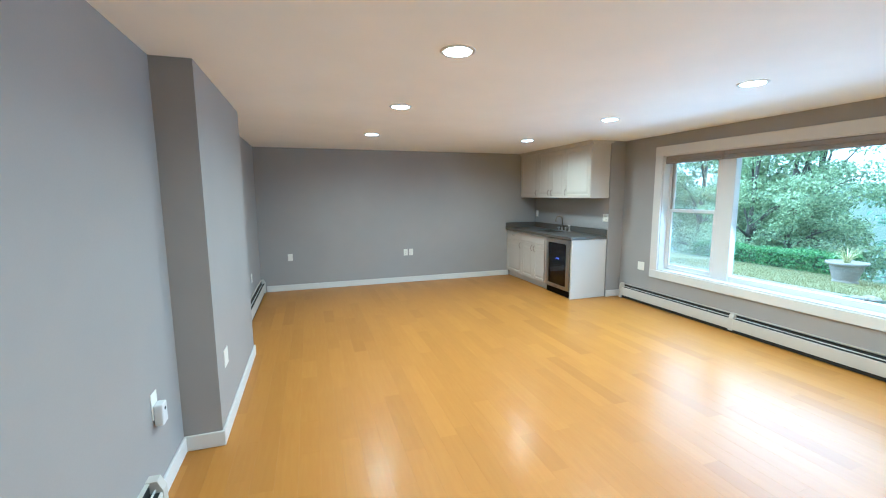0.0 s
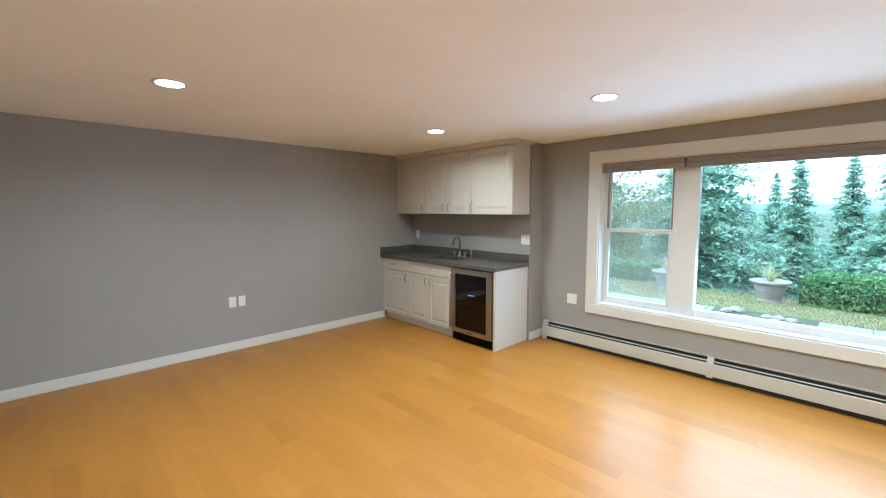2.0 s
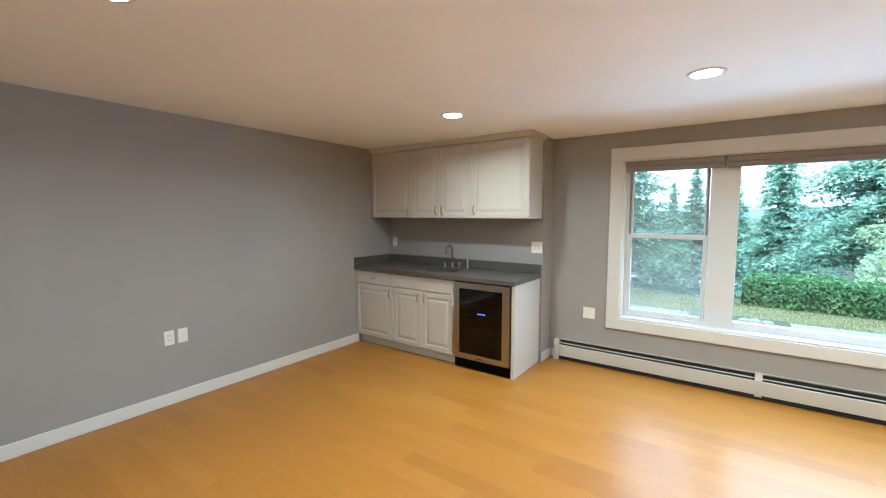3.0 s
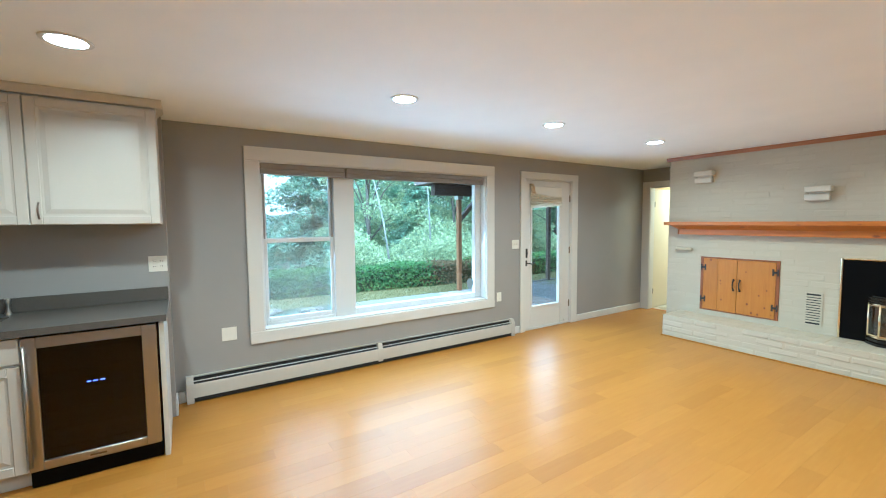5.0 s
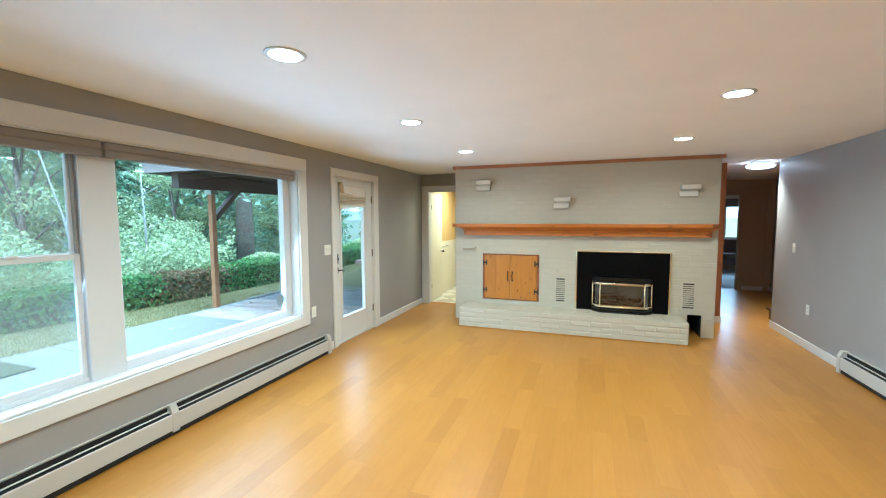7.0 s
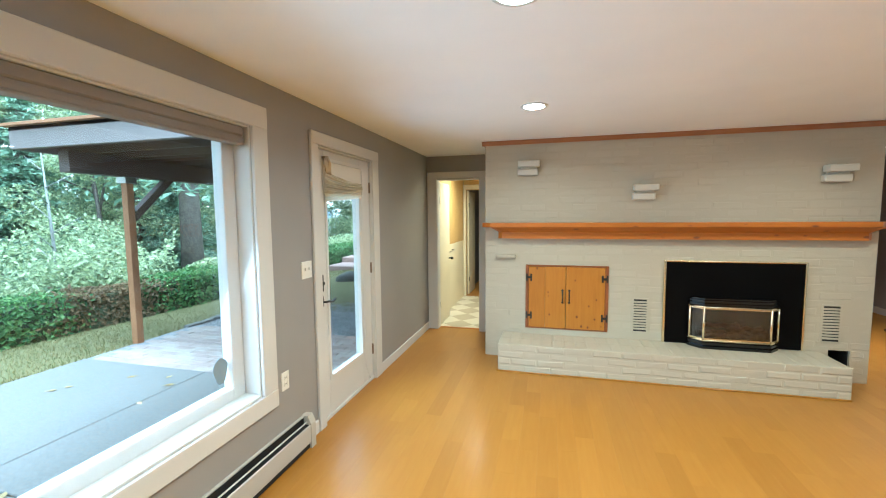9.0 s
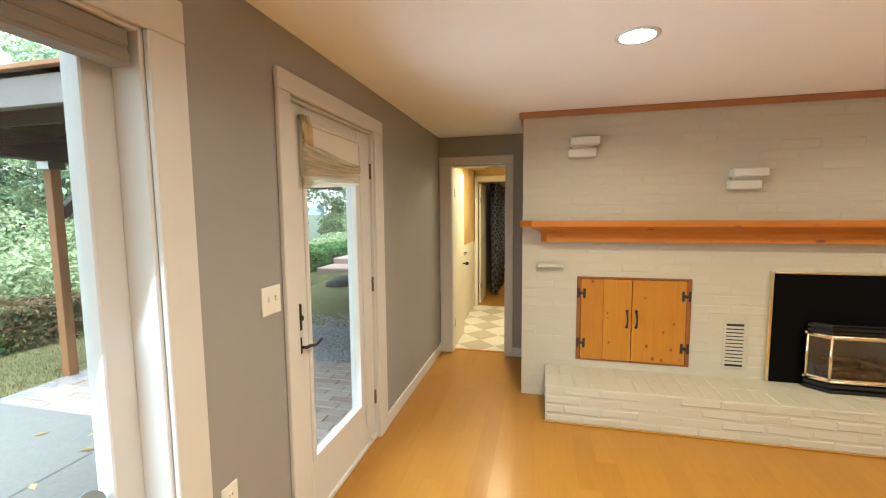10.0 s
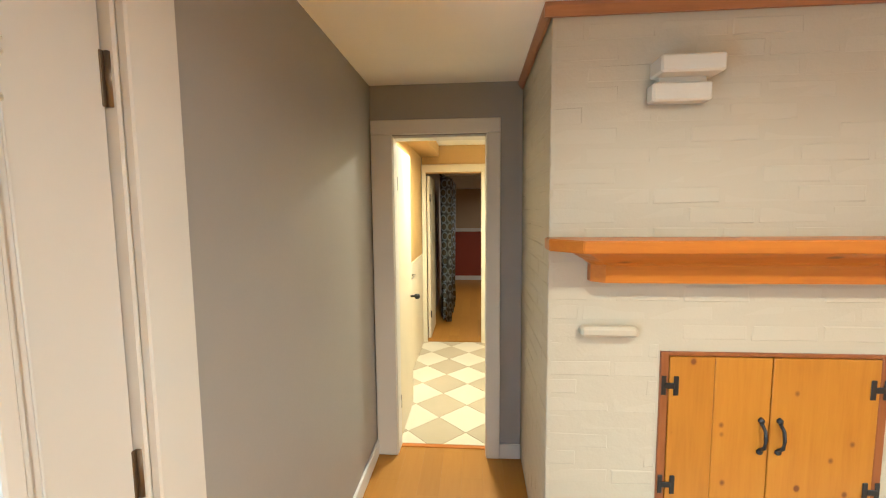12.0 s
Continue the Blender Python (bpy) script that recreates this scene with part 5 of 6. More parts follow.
# short grass standing on the lawn
n_ = 60000
gx, gy = rng.uniform(8.28, 13.0, n_), rng.uniform(-7.5, 9.0, n_)
gh = rng.uniform(0.02, 0.05, n_)
lean = rng.normal(0, 0.018, (n_, 2))
ga = rng.uniform(0, 6.28, n_)
root = np.column_stack([gx, gy, [ground_z(a, b) - 0.012 for a, b in zip(gx, gy)]])
wide = np.column_stack([np.cos(ga), np.sin(ga), np.zeros(n_)]) * 0.006
tip = root + np.column_stack([lean, gh + 0.012])
verts = np.stack([root - wide, root + wide, tip], 1).reshape(-1, 3)
tagged(from_lists("grass", verts.tolist(), np.arange(3 * n_).reshape(-1, 3).tolist(), TURF), "short pale green lawn grass", "grass", "", "stuff")
ed = thing("garden_edging", (0, 0, 0), "pale stone edging between gravel and lawn", "edging")
for k in range(17):
    boxpart("edging_stone", (8.16, 8.26, -5.4 + 0.245 * k, -5.4 + 0.245 * k + 0.235, -0.2, -0.05 + 0.006 * (k % 3)), CONCRETE, ed, r=0.012)
rk = thing("boulder", (7.75, -5.55, -0.1), "dark grey mossy boulder by the gravel", "boulder")
bm = bmesh.new()
bmesh.ops.create_icosphere(bm, subdivisions=3, radius=0.3)
for vtx in bm.verts:
    vtx.co *= 1 + 0.35 * noise.noise(vtx.co * 3)
    vtx.co.z = vtx.co.z * 0.65 + 0.12
for f in bm.faces:
    f.smooth = True
part("stone", bm, speckled("dark_rock", (0.05, 0.05, 0.045), (0.1, 0.1, 0.09), (0.18, 0.18, 0.16), 14, 0.85, 0.8), rk)
rk2 = thing("rock", (8.3, -4.45, -0.09), "small pale grey rock on the gravel's edge", "rock")
bm = bmesh.new()
bmesh.ops.create_icosphere(bm, subdivisions=3, radius=0.17)
for vtx in bm.verts:
    vtx.co *= 1 + 0.3 * noise.noise(vtx.co * 5 + Vector((4, 1, 0)))
    vtx.co.z = vtx.co.z * 0.55 + 0.05
for f in bm.faces:
    f.smooth = True
part("stone", bm, STONE, rk2)
tp = thing("brick_terrace", (0, 0, 0), "low red brick terrace step in the garden", "terrace")
boxpart("lower_step", (6.2, 9.2, -8.4, -7.0, -0.1, 0.14), PAVER, tp, r=0.02)
boxpart("upper_step", (6.6, 9.2, -9.6, -7.9, 0.1, 0.3), PAVER, tp, r=0.02)

deck = thing("deck", (0, 0, 0), "raised brown wooden deck over the patio door", "deck")
DY, DX = 0.42, 8.65
boxpart("deck_boards", (4.74, DX, -6.6, DY, 2.56, 2.6), DECKWOOD, deck, r=0)
for k in range(17):
    boxpart("joist", (4.76, DX - 0.05, DY - 0.08 - 0.41 * k, DY - 0.04 - 0.41 * k, 2.36, 2.56), DECKWOOD, deck, r=0.003)
boxpart("fascia", (4.74, DX, DY - 0.035, DY, 2.36, 2.6), FASCIA, deck, "grey-brown painted fascia")
boxpart("fascia", (DX - 0.04, DX, -6.6, DY - 0.035, 2.36, 2.6), FASCIA, deck, "grey-brown painted fascia")
boxpart("rim_cap", (4.74, DX + 0.05, DY - 0.06, DY + 0.05, 2.6, 2.635), CEDAR, deck, "reddish cedar rim board")
boxpart("beam", (8.12, 8.28, -6.5, 0.2, 2.12, 2.36), DECKWOOD, deck, "heavy dark beam")
for yy in (-0.5, -3.45):
    boxpart("post", (8.155, 8.25, yy - 0.047, yy + 0.047, -0.1, 2.12), CEDAR if yy > -1 else DECKWOOD, deck, "reddish cedar post" if yy > -1 else "dark brown post", r=0.006)
    boxpart("post_bracket", (8.13, 8.28, yy - 0.075, yy + 0.075, 2.04, 2.14), STEEL, deck, "galvanised bracket", r=0.002)
    if yy < -1:
        continue
    bm = bmesh.new()
    prism(bm, [(yy - 0.06, 1.55), (yy - 0.06, 1.68), (yy - 0.52, 2.12), (yy - 0.65, 2.12)], 8.155, 8.255, "x")
    part("brace", bm, DECKWOOD, deck)

bed = thing("planting_bed", (7.75, 3.3, GROUND_Z), "low dark planting bed with pale stones at the patio edge", "planting bed")
boxpart("soil", (-0.4, 0.44, -0.7, 0.6, 0.001, 0.02), EARTH, bed, r=0.005)
rs_ = random.Random(4)
for k in range(14):
    bm = bmesh.new()
    bmesh.ops.create_icosphere(bm, subdivisions=2, radius=rs_.uniform(0.04, 0.09))
    for vtx in bm.verts:
        vtx.co *= 1 + 0.3 * noise.noise(vtx.co * 9 + Vector((k, 0, 0)))
        vtx.co.z *= 0.6
    bmesh.ops.translate(bm, verts=bm.verts[:], vec=(rs_.uniform(-0.33, 0.37), rs_.uniform(-0.62, 0.52), 0.04))
    part("stone", bm, STONE, bed)

# ---- hedges, urns ----
def quads(centres, normals, sizes, seed, aspect=0.55):
    """Small leaf quads, each at its centre, tilted about its normal."""
    r = np.random.default_rng(seed)
    n = len(centres)
    t = np.cross(normals, r.normal(size=(n, 3)))
    t /= np.linalg.norm(t, axis=1, keepdims=True) + 1e-9
    b = np.cross(normals, t)
    s = sizes[:, None]
    bend = normals * s * 0.25
    v = np.stack([centres - t * s, centres + b * s * aspect + bend, centres + t * s, centres - b * s * aspect + bend], 1)
    f = (np.arange(4)[None] + 4 * np.arange(n)[:, None])
    return v.reshape(-1, 3).tolist(), f.tolist()


def unit(a):
    return a / (np.linalg.norm(a, axis=1, keepdims=True) + 1e-9)


def hedge(p, q, high, thick, count, seed, label):
    p, q = np.array(p, float), np.array(q, float)
    L = np.linalg.norm(q - p)
    d, side = (q - p) / L, np.array([-(q - p)[1], (q - p)[0]]) / L
    r = np.random.default_rng(seed)
    u = r.uniform(0, 1, count)
    face = r.uniform(0, 1, count)
    s = np.where(face < 0.4, r.uniform(-0.5, 0.5, count), np.sign(r.normal(size=count)) * 0.5)
    h = np.where(face < 0.4, 1.0, r.uniform(0, 1, count) ** 0.8)
    wav = 0.05 * np.sin(u * L * 2.1) + 0.04 * np.sin(u * L * 5.3 + s * 4)
    base = p + np.outer(u * L, d)
    xy = base + side * ((s * thick * (1 + wav * 1.5) + r.normal(0, 0.035, count))[:, None])
    gz = np.array([ground_z(x, y) for x, y in base])
    z = gz + h * high * (1 + wav) + r.normal(0, 0.03, count)
    nrm = unit(np.column_stack([side[0] * np.sign(s) * (face >= 0.4), side[1] * np.sign(s) * (face >= 0.4), (face < 0.4) * 1.0]) + r.normal(0, 0.55, (count, 3)))
    cen = np.column_stack([xy, z])
    ob = thing("hedge", (0, 0, 0), label, "hedge", "clipped hedges")
    brown = np.exp(-((base[:, 1] + 2.0) / 1.0) ** 2) + r.normal(0, 0.18, count) > 0.62
    for nm, sel, mat in (("leaves", ~brown, HEDGE_A), ("browned_leaves", brown, HEDGE_B)):
        o = from_lists(nm, *quads(cen[sel], nrm[sel], r.uniform(0.025, 0.055, sel.sum()), seed), mat)
        o.parent = ob
    # plain dark boxes fill the hedge behind its leaves
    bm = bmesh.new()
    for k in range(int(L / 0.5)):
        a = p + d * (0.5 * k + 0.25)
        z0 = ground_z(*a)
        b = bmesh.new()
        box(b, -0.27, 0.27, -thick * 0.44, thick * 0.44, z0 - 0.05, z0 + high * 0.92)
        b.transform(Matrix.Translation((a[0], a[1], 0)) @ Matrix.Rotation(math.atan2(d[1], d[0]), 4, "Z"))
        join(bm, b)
    part("hedge_core", bm, EARTH, ob, "dark boxes filling the inside")


hedge((11.9, 3.0), (10.3, -4.6), 0.66, 0.9, 15000, 11, "clipped green hedge with browned patches across the lawn")
hedge((10.3, -4.75), (9.3, -12.5), 0.58, 0.9, 9000, 12, "clipped green hedge climbing beside the lawn")
hedge((14.2, 11.5), (13.4, 6.6), 0.55, 0.9, 8000, 13, "clipped green hedge at the garden end")


def urn(x, y, seed):
    ob = thing("garden_urn", (x, y, ground_z(x, y)), "pale stone garden urn planted with spiky grass", "urn", "urns on the lawn")
    bm = bmesh.new()
    lathe(bm, [(0.22, 0), (0.23, 0.03), (0.2, 0.05), (0.22, 0.09), (0.26, 0.24), (0.29, 0.36), (0.29, 0.39), (0.36, 0.42), (0.37, 0.47), (0.34, 0.475), (0.32, 0.44), (0.02, 0.43)], 28)
    part("pot", bm, STONE, ob)
    r = random.Random(seed)
    bm = bmesh.new()
    for k in range(46):
        a, lean, h = r.uniform(0, 6.28), r.uniform(0.1, 0.5), r.uniform(0.2, 0.5)
        prev = None
        for i in range(4):
            s = i / 3
            c = Vector((math.cos(a) * (0.05 + lean * s * s), math.sin(a) * (0.05 + lean * s * s), 0.45 + h * s * (1 - 0.25 * s * lean)))
            o = Vector((-math.sin(a), math.cos(a), 0)) * 0.012 * (1 - s * 0.9)
            cur = (bm.verts.new(c - o), bm.verts.new(c + o))
            if prev:
                bm.faces.new((prev[0], prev[1], cur[1], cur[0]))
            prev = cur
    part("grass_blades", bm, GRASSY, ob, "dry spiky grass")


urn(11.31, 3.57, 1)
urn(11.28, 5.6, 2)


# ---- trees ----
def conifer(seed, high, wide, levels=30):
    """A tapered trunk with whorls of drooping, needle-covered limbs of uneven length."""
    r = np.random.default_rng(seed)
    ob = thing("conifer", (0, 0, 0), "tall blue-green conifer with drooping branches", "tree", "conifers of the garden")
    bm = bmesh.new()
    tube(bm, [(0, 0, -0.5), (0.05, 0.02, high * 0.5), (0, 0, high)], wide * 0.07, 9, 0.02)
    cs, ns, ss = [], [], []
    for k in range(levels):
        f = (k + r.uniform(0, 0.5)) / levels
        z = high * (0.06 + 0.93 * f)
        reach = wide * (1 - f) ** 0.85 * r.uniform(0.8, 1.1) + 0.1
        for j in range(int(6 + 3 * (1 - f))):
            a = r.uniform(0, 2 * math.pi)
            L = reach * r.uniform(0.6, 1.12)
            dirv = np.array([math.cos(a), math.sin(a), 0])
            m = int(14 + L * 22)
            s = r.uniform(0.12, 1, m)
            droop = -0.28 * L * s ** 1.6 + 0.1 * L * s
            c = dirv * (s * L)[:, None] + np.column_stack([np.zeros(m), np.zeros(m), z + droop]) + r.normal(0, 0.05 + 0.055 * L, (m, 3)) * [1, 1, 0.5]
            cs.append(c)
            ns.append(unit(np.array([0.25 * math.cos(a), 0.25 * math.sin(a), 1.0]) + r.normal(0, 0.5, (m, 3))))
            ss.append(r.uniform(0.1, 0.25, m) * (0.6 + 0.4 * (1 - f)))
            if L > 0.7 and j % 3 == 0:
                tube(bm, [(0, 0, z), tuple(dirv * L * 0.5 + [0, 0, z - 0.03 * L]), tuple(dirv * L * 0.95 + [0, 0, z - 0.18 * L])], 0.03 + 0.008 * L, 5, 0.008)
    part("trunk", bm, BARK, ob)
    o = from_lists("crown", *quads(np.concatenate(cs), np.concatenate(ns), np.concatenate(ss), seed, 0.4), HAZED_NEEDLE)
    o.parent = ob
    return ob


def broadleaf(seed, high, wide, leaves=17000):
    """A forked trunk and a crown of clumps of leaves with gaps between."""
    r = np.random.default_rng(seed)
    ob = thing("broadleaf_tree", (0, 0, 0), "loose green broadleaf tree at the wood's edge", "tree", "broadleaf trees of the wood")
    bm = bmesh.new()
    tube(bm, [(0, 0, -0.5), (0.1, 0.05, high * 0.35), (0.2, -0.1, high * 0.8)], 0.16, 9, 0.04)
    cs, ns, ss = [], [], []
    clumps = 46
    for k in range(clumps):
        a, f = r.uniform(0, 2 * math.pi), r.uniform(0.04, 1.0)
        rad = wide * (math.sin(math.pi * (0.12 + 0.83 * f)) ** 0.7) * r.uniform(0.35, 1.0)
        c = np.array([math.cos(a) * rad, math.sin(a) * rad, high * f])
        if k % 4 == 0:
            tube(bm, [(0.1, 0, high * f * 0.55), tuple(c * [0.5, 0.5, 0.85]), tuple(c)], 0.06, 5, 0.012)
        m = leaves // clumps
        p = unit(r.normal(size=(m, 3))) * (r.uniform(0.3, 1, (m, 1)) ** 0.5) * [0.95, 0.95, 0.55] * r.uniform(0.55, 1.15)
        cs.append(c + p)
        ns.append(unit(p + [0, 0, 0.5] + r.normal(0, 0.5, (m, 3))))
        ss.append(r.uniform(0.035, 0.09, m))
    part("trunk", bm, BARK, ob)
    o = from_lists("crown", *quads(np.concatenate(cs), np.concatenate(ns), np.concatenate(ss), seed), BROAD)
    o.parent = ob
    return ob


def plant(first, spots):
    for k, (x, y, s, turn) in enumerate(spots):
        m = pose(x, y, ground_z(x, y) - 0.1, 0, 0, turn) @ Matrix.Scale(s, 4)
        if k:
            ob = copy_thing(first, pose(x, y, ground_z(x, y) - 0.1, 0, 0, turn))
            ob.scale = (s, s, s)
        else:
            first.matrix_basis = m


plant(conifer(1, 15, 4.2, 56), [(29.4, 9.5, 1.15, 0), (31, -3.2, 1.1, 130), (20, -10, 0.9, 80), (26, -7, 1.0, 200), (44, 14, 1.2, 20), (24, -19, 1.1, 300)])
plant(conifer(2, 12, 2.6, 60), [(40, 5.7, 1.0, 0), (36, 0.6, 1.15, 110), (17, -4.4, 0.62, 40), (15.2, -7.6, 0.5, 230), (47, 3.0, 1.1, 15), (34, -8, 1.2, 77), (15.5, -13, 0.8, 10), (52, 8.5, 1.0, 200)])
plant(broadleaf(3, 8.5, 3.0), [(19.5, 13.5, 1.0, 0), (18, 10.9, 1.0, 40), (22, 12.2, 1.2, 150), (18.5, -2.6, 0.9, 60), (17.5, -8, 0.95, 140), (14.5, -11, 0.85, 20), (11.5, -15.5, 1.0, 250), (21, -14, 1.2, 95), (8, -18, 1.0, 310), (27, -13, 1.3, 33)])
plant(broadleaf(4, 7, 2.7), [(17.5, 14.5, 1.05, 0), (16.6, 11.6, 0.8, 300), (23, 15.5, 1.3, 20), (19, 18.5, 1.2, 75), (22, 22, 1.3, 200), (16.5, 19, 1.0, 120), (21.5, -6, 1.05, 190), (16.8, -14.5, 1.1, 130), (13.2, -18, 1.1, 60), (5, -20, 1.1, 20), (24, -10.5, 1.2, 255), (15.8, -5.6, 0.7, 100), (10, -21, 1.2, 160)])
tk = thing("tree_trunk", (13.6, -6.6, ground_z(13.6, -6.6)), "thick grey bare conifer trunk behind the hedge", "tree")
bm = bmesh.new()
tube(bm, [(0, 0, -0.4), (0.02, 0, 3), (0.1, 0.05, 9)], 0.34, 14, 0.2)
part("trunk", bm, BARK, tk)
r_ = np.random.default_rng(21)
m_ = 2600
ang = r_.uniform(0, 2 * math.pi, m_)
rad = r_.uniform(0.3, 2.6, m_)
zz = r_.uniform(3.0, 9, m_)
o = from_lists("crown", *quads(np.column_stack([np.cos(ang) * rad, np.sin(ang) * rad, zz - 0.25 * rad]), unit(r_.normal(0, 0.5, (m_, 3)) + [0, 0, 1]), r_.uniform(0.08, 0.2, m_), 22, 0.4), HAZED_NEEDLE)
o.parent = tk
# leaning bare saplings
for x, y, dx, dy, h in ((13.2, -1.2, 0.9, 0.4, 4.2), (13.6, -3.0, -0.6, 0.5, 3.6)):
    sp = thing("sapling", (x, y, ground_z(x, y)), "thin pale leaning sapling behind the hedge", "tree")
    bm = bmesh.new()
    tube(bm, [(0, 0, -0.2), (dx * 0.4, dy * 0.4, h * 0.5), (dx, dy, h)], 0.05, 7, 0.012)
    for k in range(7):
        s = 0.35 + 0.09 * k
        tube(bm, [(dx * s, dy * s, h * s), (dx * s + 0.5 * math.cos(k * 2.1), dy * s + 0.5 * math.sin(k * 2.1), h * s + 0.35)], 0.012, 5, 0.004)
    part("stem", bm, painted("pale_bark", (0.27, 0.27, 0.25), 0.8, 30, 0.2, 0.15), sp)
# undergrowth bank behind the hedge
n_ = 42000
r_ = np.random.default_rng(31)
t_ = r_.uniform(0, 1, n_)
yb = 0.6 - 14.6 * t_
xb = 13.3 - 1.9 * t_ + r_.uniform(-0.8, 2.6, n_)
lump = 0.5 + 0.5 * np.sin(yb * 1.3 + 0.7 * np.sin(xb * 2)) * np.sin(xb * 1.1 + yb * 0.4)
top = (0.5 + 1.9 * lump) * np.where(yb < -4.6, 0.35, 1.0)
hb = r_.uniform(0, 1, n_) ** 0.5 * top
gz_ = np.array([ground_z(a, b) for a, b in zip(xb, yb)])
cen = np.column_stack([xb, yb, gz_ + hb])
tagged(from_lists("undergrowth", *quads(cen, unit(r_.normal(0, 0.6, (n_, 3)) + [-0.5, 0.2, 0.8]), r_.uniform(0.03, 0.075, n_), 32), BROAD), "dense green undergrowth at the wood's edge", "shrubs", "", "stuff")
# distant shore
bm = bmesh.new()
prev = None
for k in range(60):
    a = radians(-60 + 3 * k)
    h = 14 + 10 * noise.noise(Vector((k * 0.21, 0, 3)))
    cur = (bm.verts.new((900 * math.cos(a), 900 * math.sin(a), -30)), bm.verts.new((900 * math.cos(a), 900 * math.sin(a), h)))
    if prev:
        bm.faces.new((prev[0], cur[0], cur[1], prev[1]))
    prev = cur
structure("backdrop", bm, HAZE, "hazy blue distant hills across the water", "backdrop")

# ---- pieces: bricks, tiles, pavers, planks ----
def brick_mesh(L, H, seed, depth=0.016, wild=1.0):
    """A brick face in the x-z plane, front towards +y, edges softly rounded and uneven."""
    r = random.Random(seed)
    bm = bmesh.new()
    e = 0.011 + 0.003 * (wild - 1)
    back = [bm.verts.new((x, -depth, z)) for x, z in ((0, 0), (L, 0), (L, H), (0, H))]
    mid = [bm.verts.new((x, -0.0042 * wild, z)) for x, z in ((0, 0), (L, 0), (L, H), (0, H))]
    fr = [bm.verts.new((x + wild * r.uniform(-0.003, 0.003), wild * r.uniform(-0.0018, 0.0014), z + wild * r.uniform(-0.003, 0.003))) for x, z in ((e, e), (L - e, e), (L - e, H - e), (e, H - e))]
    for u, w in ((back, mid), (mid, fr)):
        for k in range(4):
            bm.faces.new((u[k], u[(k + 1) % 4], w[(k + 1) % 4], w[k]))
    bm.faces.new(fr)
    bmesh.ops.recalc_face_normals(bm, faces=bm.faces[:])
    me = bpy.data.meshes.new("brick")
    bm.to_mesh(me)
    bm.free()
    me.materials.append(BRICK)
    return me


BH, BL, JT = 0.0776, 0.262, 0.0045
UNIT = [brick_mesh(1.0, 1.0, k) for k in range(1)]
FULL = [brick_mesh(BL - JT, BH - JT, k) for k in range(8)]


def piece(name, me, parent, m):
    ob = bpy.data.objects.new(name, me)
    scene.collection.objects.link(ob)
    ob.parent = parent
    ob.matrix_basis = m
    return ob


def course(a, b, odd):
    """Brick spans of one course between a and b."""
    x, out = a - (BL / 2 if odd else 0), []
    while x < b:
        p, q = max(a, x), min(b, x + BL)
        if q - p > 0.035:
            out.append((p, q))
        x += BL
    return out


def cut(spans, lo, hi):
    out = []
    for p, q in spans:
        if q <= lo or p >= hi:
            out.append((p, q))
        else:
            if lo - p > 0.03:
                out.append((p, lo))
            if q - hi > 0.03:
                out.append((hi, q))
    return out


rest = bmesh.new()
made = {}
rb = random.Random(5)


def lay_brick(parent, p, q, z, m0, single, bh=BH, wild=1.0):
    L = q - p - JT
    key = (round(L, 3), round(bh, 4), wild, rb.randrange(4))
    if key not in made:
        made[key] = brick_mesh(L, bh - JT, len(made) + 50, 0.016, wild)
    m = m0 @ Matrix.Translation((p + JT / 2, rb.uniform(-0.0022, 0.0006) * wild, z + JT / 2)) @ Matrix.Rotation(rb.uniform(-0.004, 0.004) * wild, 4, "Y")
    if single:
        piece("brick", made[key], parent, m)
    else:
        b = bmesh.new()
        b.from_mesh(made[key])
        b.transform(m)
        join(rest, b)


# chimney front: spans are measured from the alcove corner towards the hall
FRONT = Matrix.Translation((FP1, FPY - 0.002, 0)) @ Matrix.Diagonal((-1, 1, 1, 1))
SIDE = Matrix.Translation((FP1 - 0.002, FPY, 0)) @ Matrix.Rotation(radians(-90), 4, "Z")
for k in range(30):
    z = k * BH
    spans = course(0, FP1 - FP0, k % 2)
    zc = z + BH / 2
    for lo, hi, z0, z1 in ((FP1 - CUP[1], FP1 - CUP[0], CUP[2], CUP[3]), (FP1 - HOLE[1], FP1 - HOLE[0], HOLE[2], HOLE[3]), (FP1 - P1 + 0.05, FP1 - P0 - 0.05, 0, PZ1 - 0.05)):
        if z0 < zc < z1:
            spans = cut(spans, lo, hi)
    for p, q in spans:
        if zc < 0.27 and FP1 - q > H0 and FP1 - p < H1:
            continue
        lay_brick(fpw, p, q, z, FRONT, p < 2.35)
    for p, q in course(0, FPY - BACK, (k + 1) % 2):
        lay_brick(fpw, p, q, z, SIDE, False)
rest_ob = obj("bricks", rest, BRICK)
rest_ob.parent = fpw
tagged(rest_ob, "white painted bricks", "", "", "stuff")
# hearth bricks
rest = bmesh.new()
HB = (HZ) / 4
HF = Matrix.Translation((H1, HY, 0)) @ Matrix.Diagonal((-1, 1, 1, 1))
HS = Matrix.Translation((H1, HY, 0)) @ Matrix.Rotation(radians(-90), 4, "Z")
HT = Matrix.Translation((H1, HY, HZ)) @ Matrix(((0, 0, -1, 0), (-1, 0, 0, 0), (0, 1, 0, 0), (0, 0, 0, 1)))
for k in range(4):
    for p, q in course(0, H1 - H0, k % 2):
        lay_brick(hearth, p, q, k * HB, HF, True, HB, 1.4)
    for p, q in course(0, HY - FPY, (k + 1) % 2):
        lay_brick(hearth, p, q, k * HB, HS, True, HB, 1.4)
TB = 0.1085
for k in range(int((H1 - H0) / TB)):
    for p, q in ((0.0, 0.226), (0.226, 0.452)):
        lay_brick(hearth, p, q, k * TB, HT, True, TB, 1.4)
rest.free()


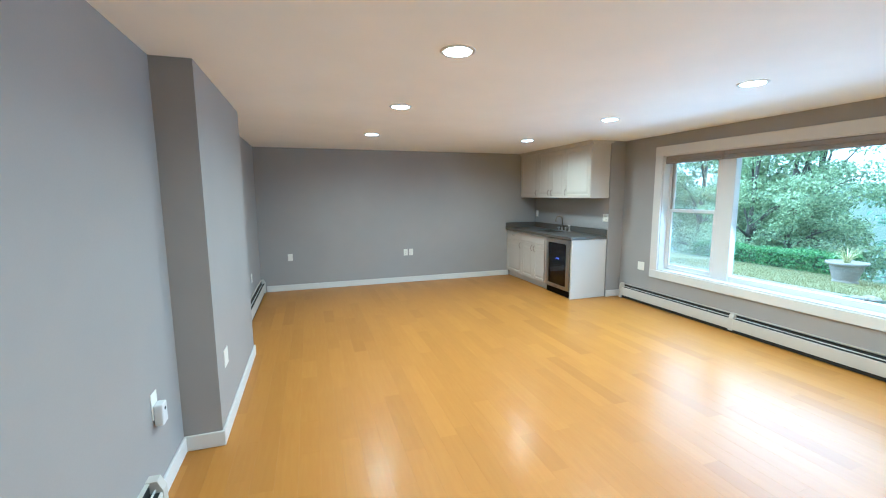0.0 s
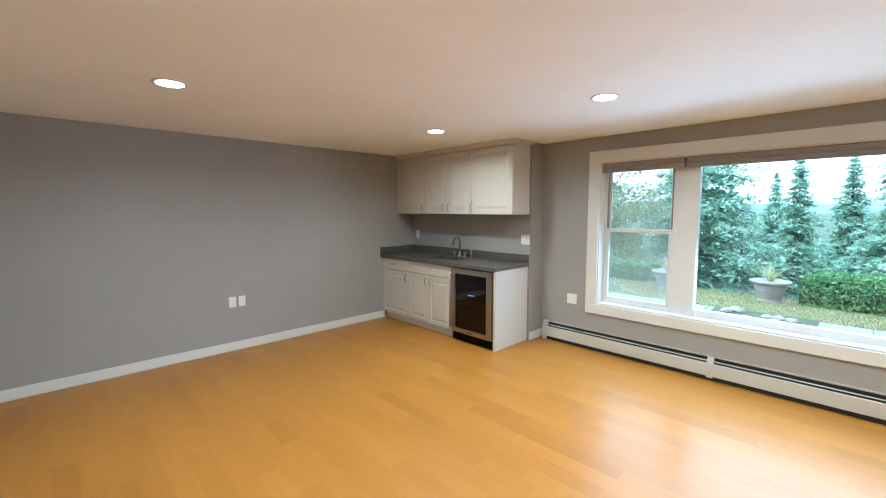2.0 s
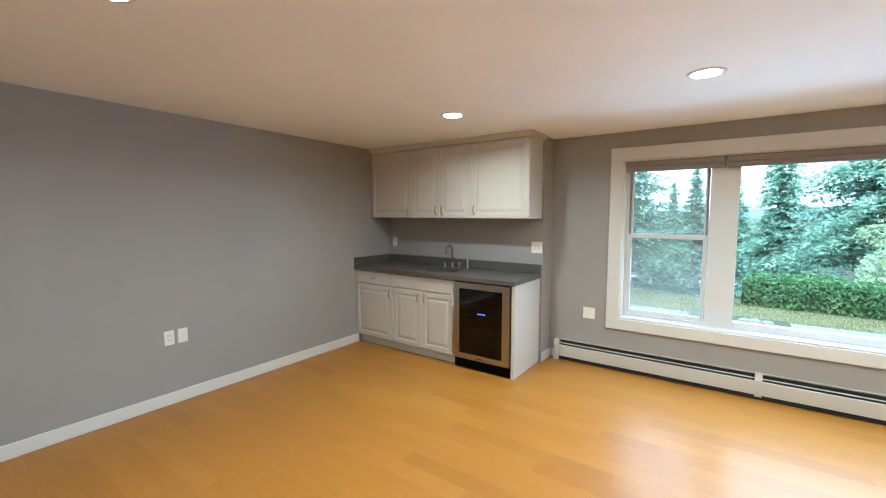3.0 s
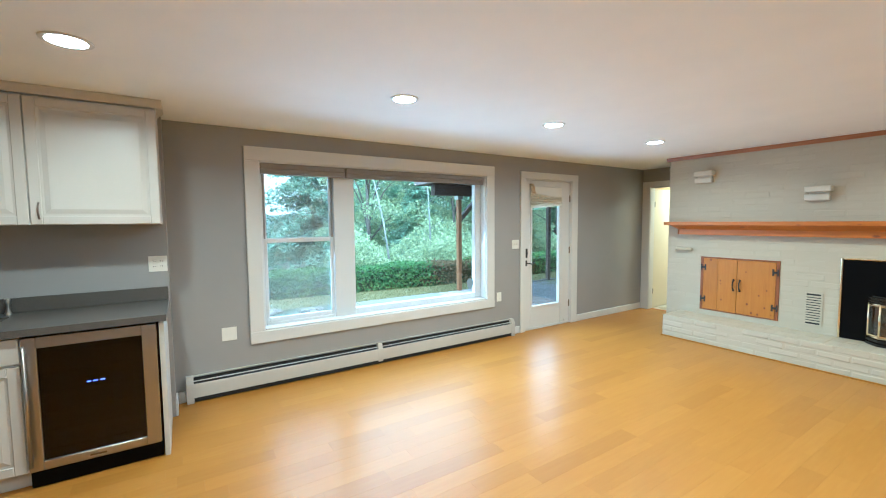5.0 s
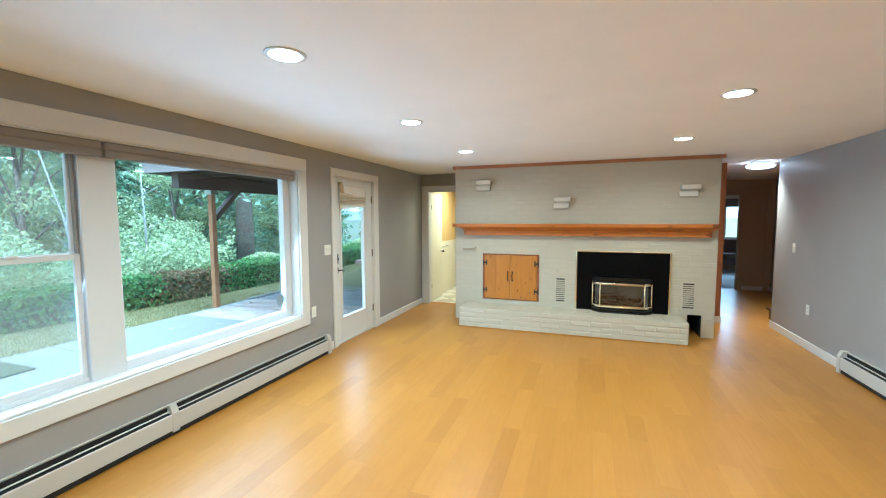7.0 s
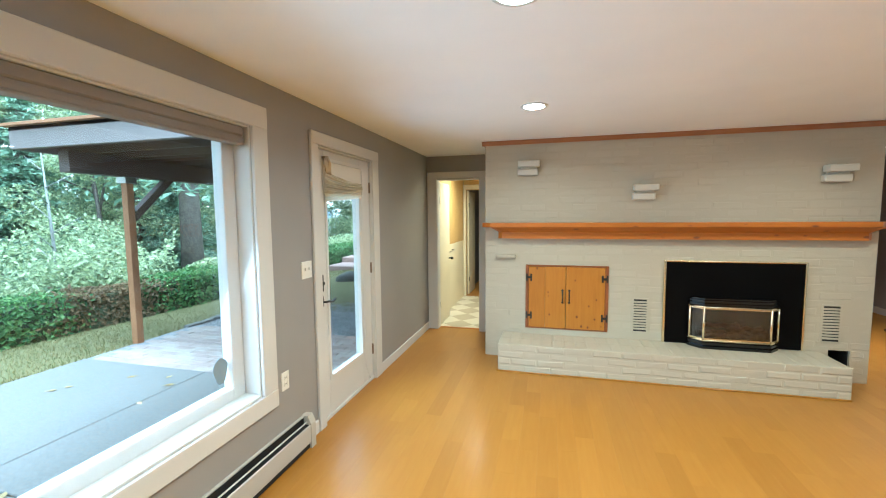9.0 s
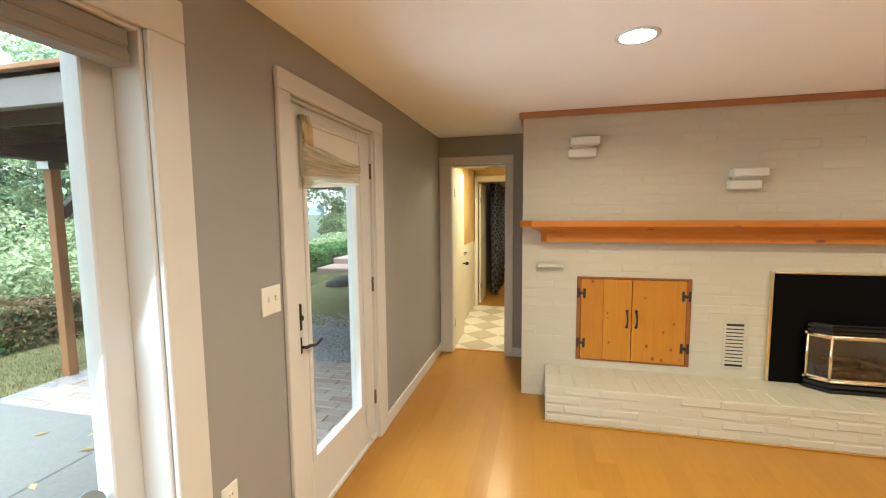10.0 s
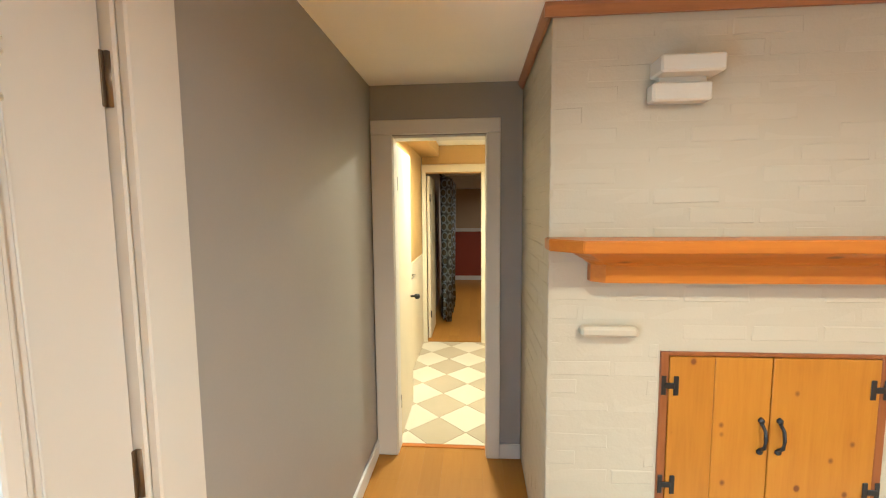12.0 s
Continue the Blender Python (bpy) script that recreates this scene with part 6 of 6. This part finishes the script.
# tiled floor laid on the diamond
def clip(poly, axis, lim, keep_less):
    out = []
    for i, a in enumerate(poly):
        b = poly[(i + 1) % len(poly)]
        ia, ib = (a[axis] <= lim) == keep_less, (b[axis] <= lim) == keep_less
        if ia:
            out.append(a)
        if ia != ib:
            t = (lim - a[axis]) / (b[axis] - a[axis])
            out.append(tuple(a[j] + t * (b[j] - a[j]) for j in range(2)))
    return out


bm = bmesh.new()
box(bm, 3.42, 4.51, -4.16, -1.93, -0.05, -0.001)
tf = structure("floor_tiles", bm, UNDER, "cream and taupe vinyl tiles laid on the diagonal", "floor")
DG = 0.424
for i in range(-8, 9):
    for j in range(-14, 15):
        if (i + j) % 2:
            continue
        cx, cy = 4.158 + DG * i / 2, -2.515 + DG * j / 2
        h = DG / 2 - 0.002
        poly = [(cx + h, cy), (cx, cy + h), (cx - h, cy), (cx, cy - h)]
        for axis, lim, less in ((0, 4.508, True), (0, 3.422, False), (1, -1.935, True), (1, -4.158, False)):
            poly = clip(poly, axis, lim, less) if len(poly) > 2 else poly
        if len(poly) > 2:
            bm = bmesh.new()
            prism(bm, poly, -0.004, 0.004)
            part("tile", bm, TILE_B if i % 2 == 0 else TILE_A, tf)

# brick pavers beside the door
bm = bmesh.new()
box(bm, 4.74, 8.2, -1.4, 0.15, -0.3, GROUND_Z - 0.012)
pv = structure("pavement_pavers", bm, GRAVEL, "weathered brick pavers outside the door", "pavers")
bm = bmesh.new()
rbox(bm, 0.003, 0.237, 0.003, 0.107, -0.05, 0.0, r=0.005)
pm = bpy.data.meshes.new("paver")
bm.to_mesh(pm)
bm.free()
PAVR, pt_, pb_ = node_mat("paver_brick", 0.85)
oi = pt_.nodes.new("ShaderNodeObjectInfo")
fine = noise_tex(pt_, coords(pt_), 40, 5, 0.7)
pc = ramp(pt_, oi.outputs["Random"], [(0.0, rgb(0.3, 0.22, 0.195)), (0.5, rgb(0.37, 0.29, 0.26)), (0.9, rgb(0.42, 0.36, 0.33)), (1.0, rgb(0.44, 0.27, 0.2))])
pt_.links.new(mixed(pt_, mathn(pt_, "MULTIPLY", fine, 0.5), pc, rgb(0.46, 0.43, 0.4)), pb_.inputs["Base Color"])
bump(pt_, pb_, fine, 0.3, 0.006)
pm.materials.append(PAVR)
for j in range(14):
    for i in range(15):
        x = 4.745 + 0.24 * i - (0.12 if j % 2 else 0)
        if 4.7 < x < 7.98:
            piece("paver", pm, pv, pose(x, 0.035 - 0.11 * j, GROUND_Z - 0.004 + rb.uniform(-0.004, 0.004), rb.uniform(-0.6, 0.6), rb.uniform(-0.6, 0.6), 0))

# maple planks
bm = bmesh.new()
box(bm, -1.12, 3.42, -1.6, NORTH, -0.12, -0.006)
box(bm, -3.6, 3.42, -9.0, -1.6, -0.12, -0.006)
box(bm, 3.42, 4.7, -1.93, NORTH, -0.12, -0.006)
box(bm, 3.42, 4.7, -9.0, -4.16, -0.12, -0.006)
fl = structure("floor", bm, UNDER, "honey maple plank floor with satin finish", "floor")
PW = 0.127
bm = bmesh.new()
x0, x1, e = 0.0001, PW - 0.0001, 0.0004
prism(bm, [(x0, -0.008), (x1, -0.008), (x1, -0.0004), (x1 - e, 0.0), (x0 + e, 0.0), (x0, -0.0004)], 0.0, 1.0, "y")
plank = bpy.data.meshes.new("plank")
bm.to_mesh(plank)
plank.materials.append(FLOOR)
bm.free()
rp = random.Random(9)
pv_, pf_, singles = [], [], 0
base_v = [tuple(v.co) for v in plank.vertices]
base_f = [tuple(p.vertices) for p in plank.polygons]
col = 0
x = -2.4 + 0.01
while x < 4.6:
    ranges = [(-8.95, NORTH)] if x > -1.1 else [(-8.95, -1.5)]
    if x + PW > 3.42 + 0.02:
        ranges = [(-8.95, -4.2), (BACK - 0.11, NORTH)]
    for a, b in ranges:
        y = a - rp.uniform(0, 0.9)
        while y < b:
            L = rp.choice((0.38, 0.55, 0.75, 0.95, 1.2))
            p, q = max(a, y), min(b, y + L)
            y += L
            if q - p < 0.03:
                continue
            if singles < 300 and x > 0.05 and p > 0.6 and q < 5.6:
                piece("plank", plank, fl, Matrix.Translation((x, p, 0)) @ Matrix.Diagonal((1, q - p - 0.0003, 1, 1)))
                singles += 1
            else:
                n = len(pv_)
                pv_ += [(vx + x, p + vy * (q - p - 0.0003), vz) for vx, vy, vz in base_v]
                pf_ += [tuple(i + n for i in f) for f in base_f]
    x += PW
rest_ob = from_lists("planks", pv_, pf_, FLOOR)
rest_ob.parent = fl
tagged(rest_ob, "honey maple planks", "", "", "stuff")
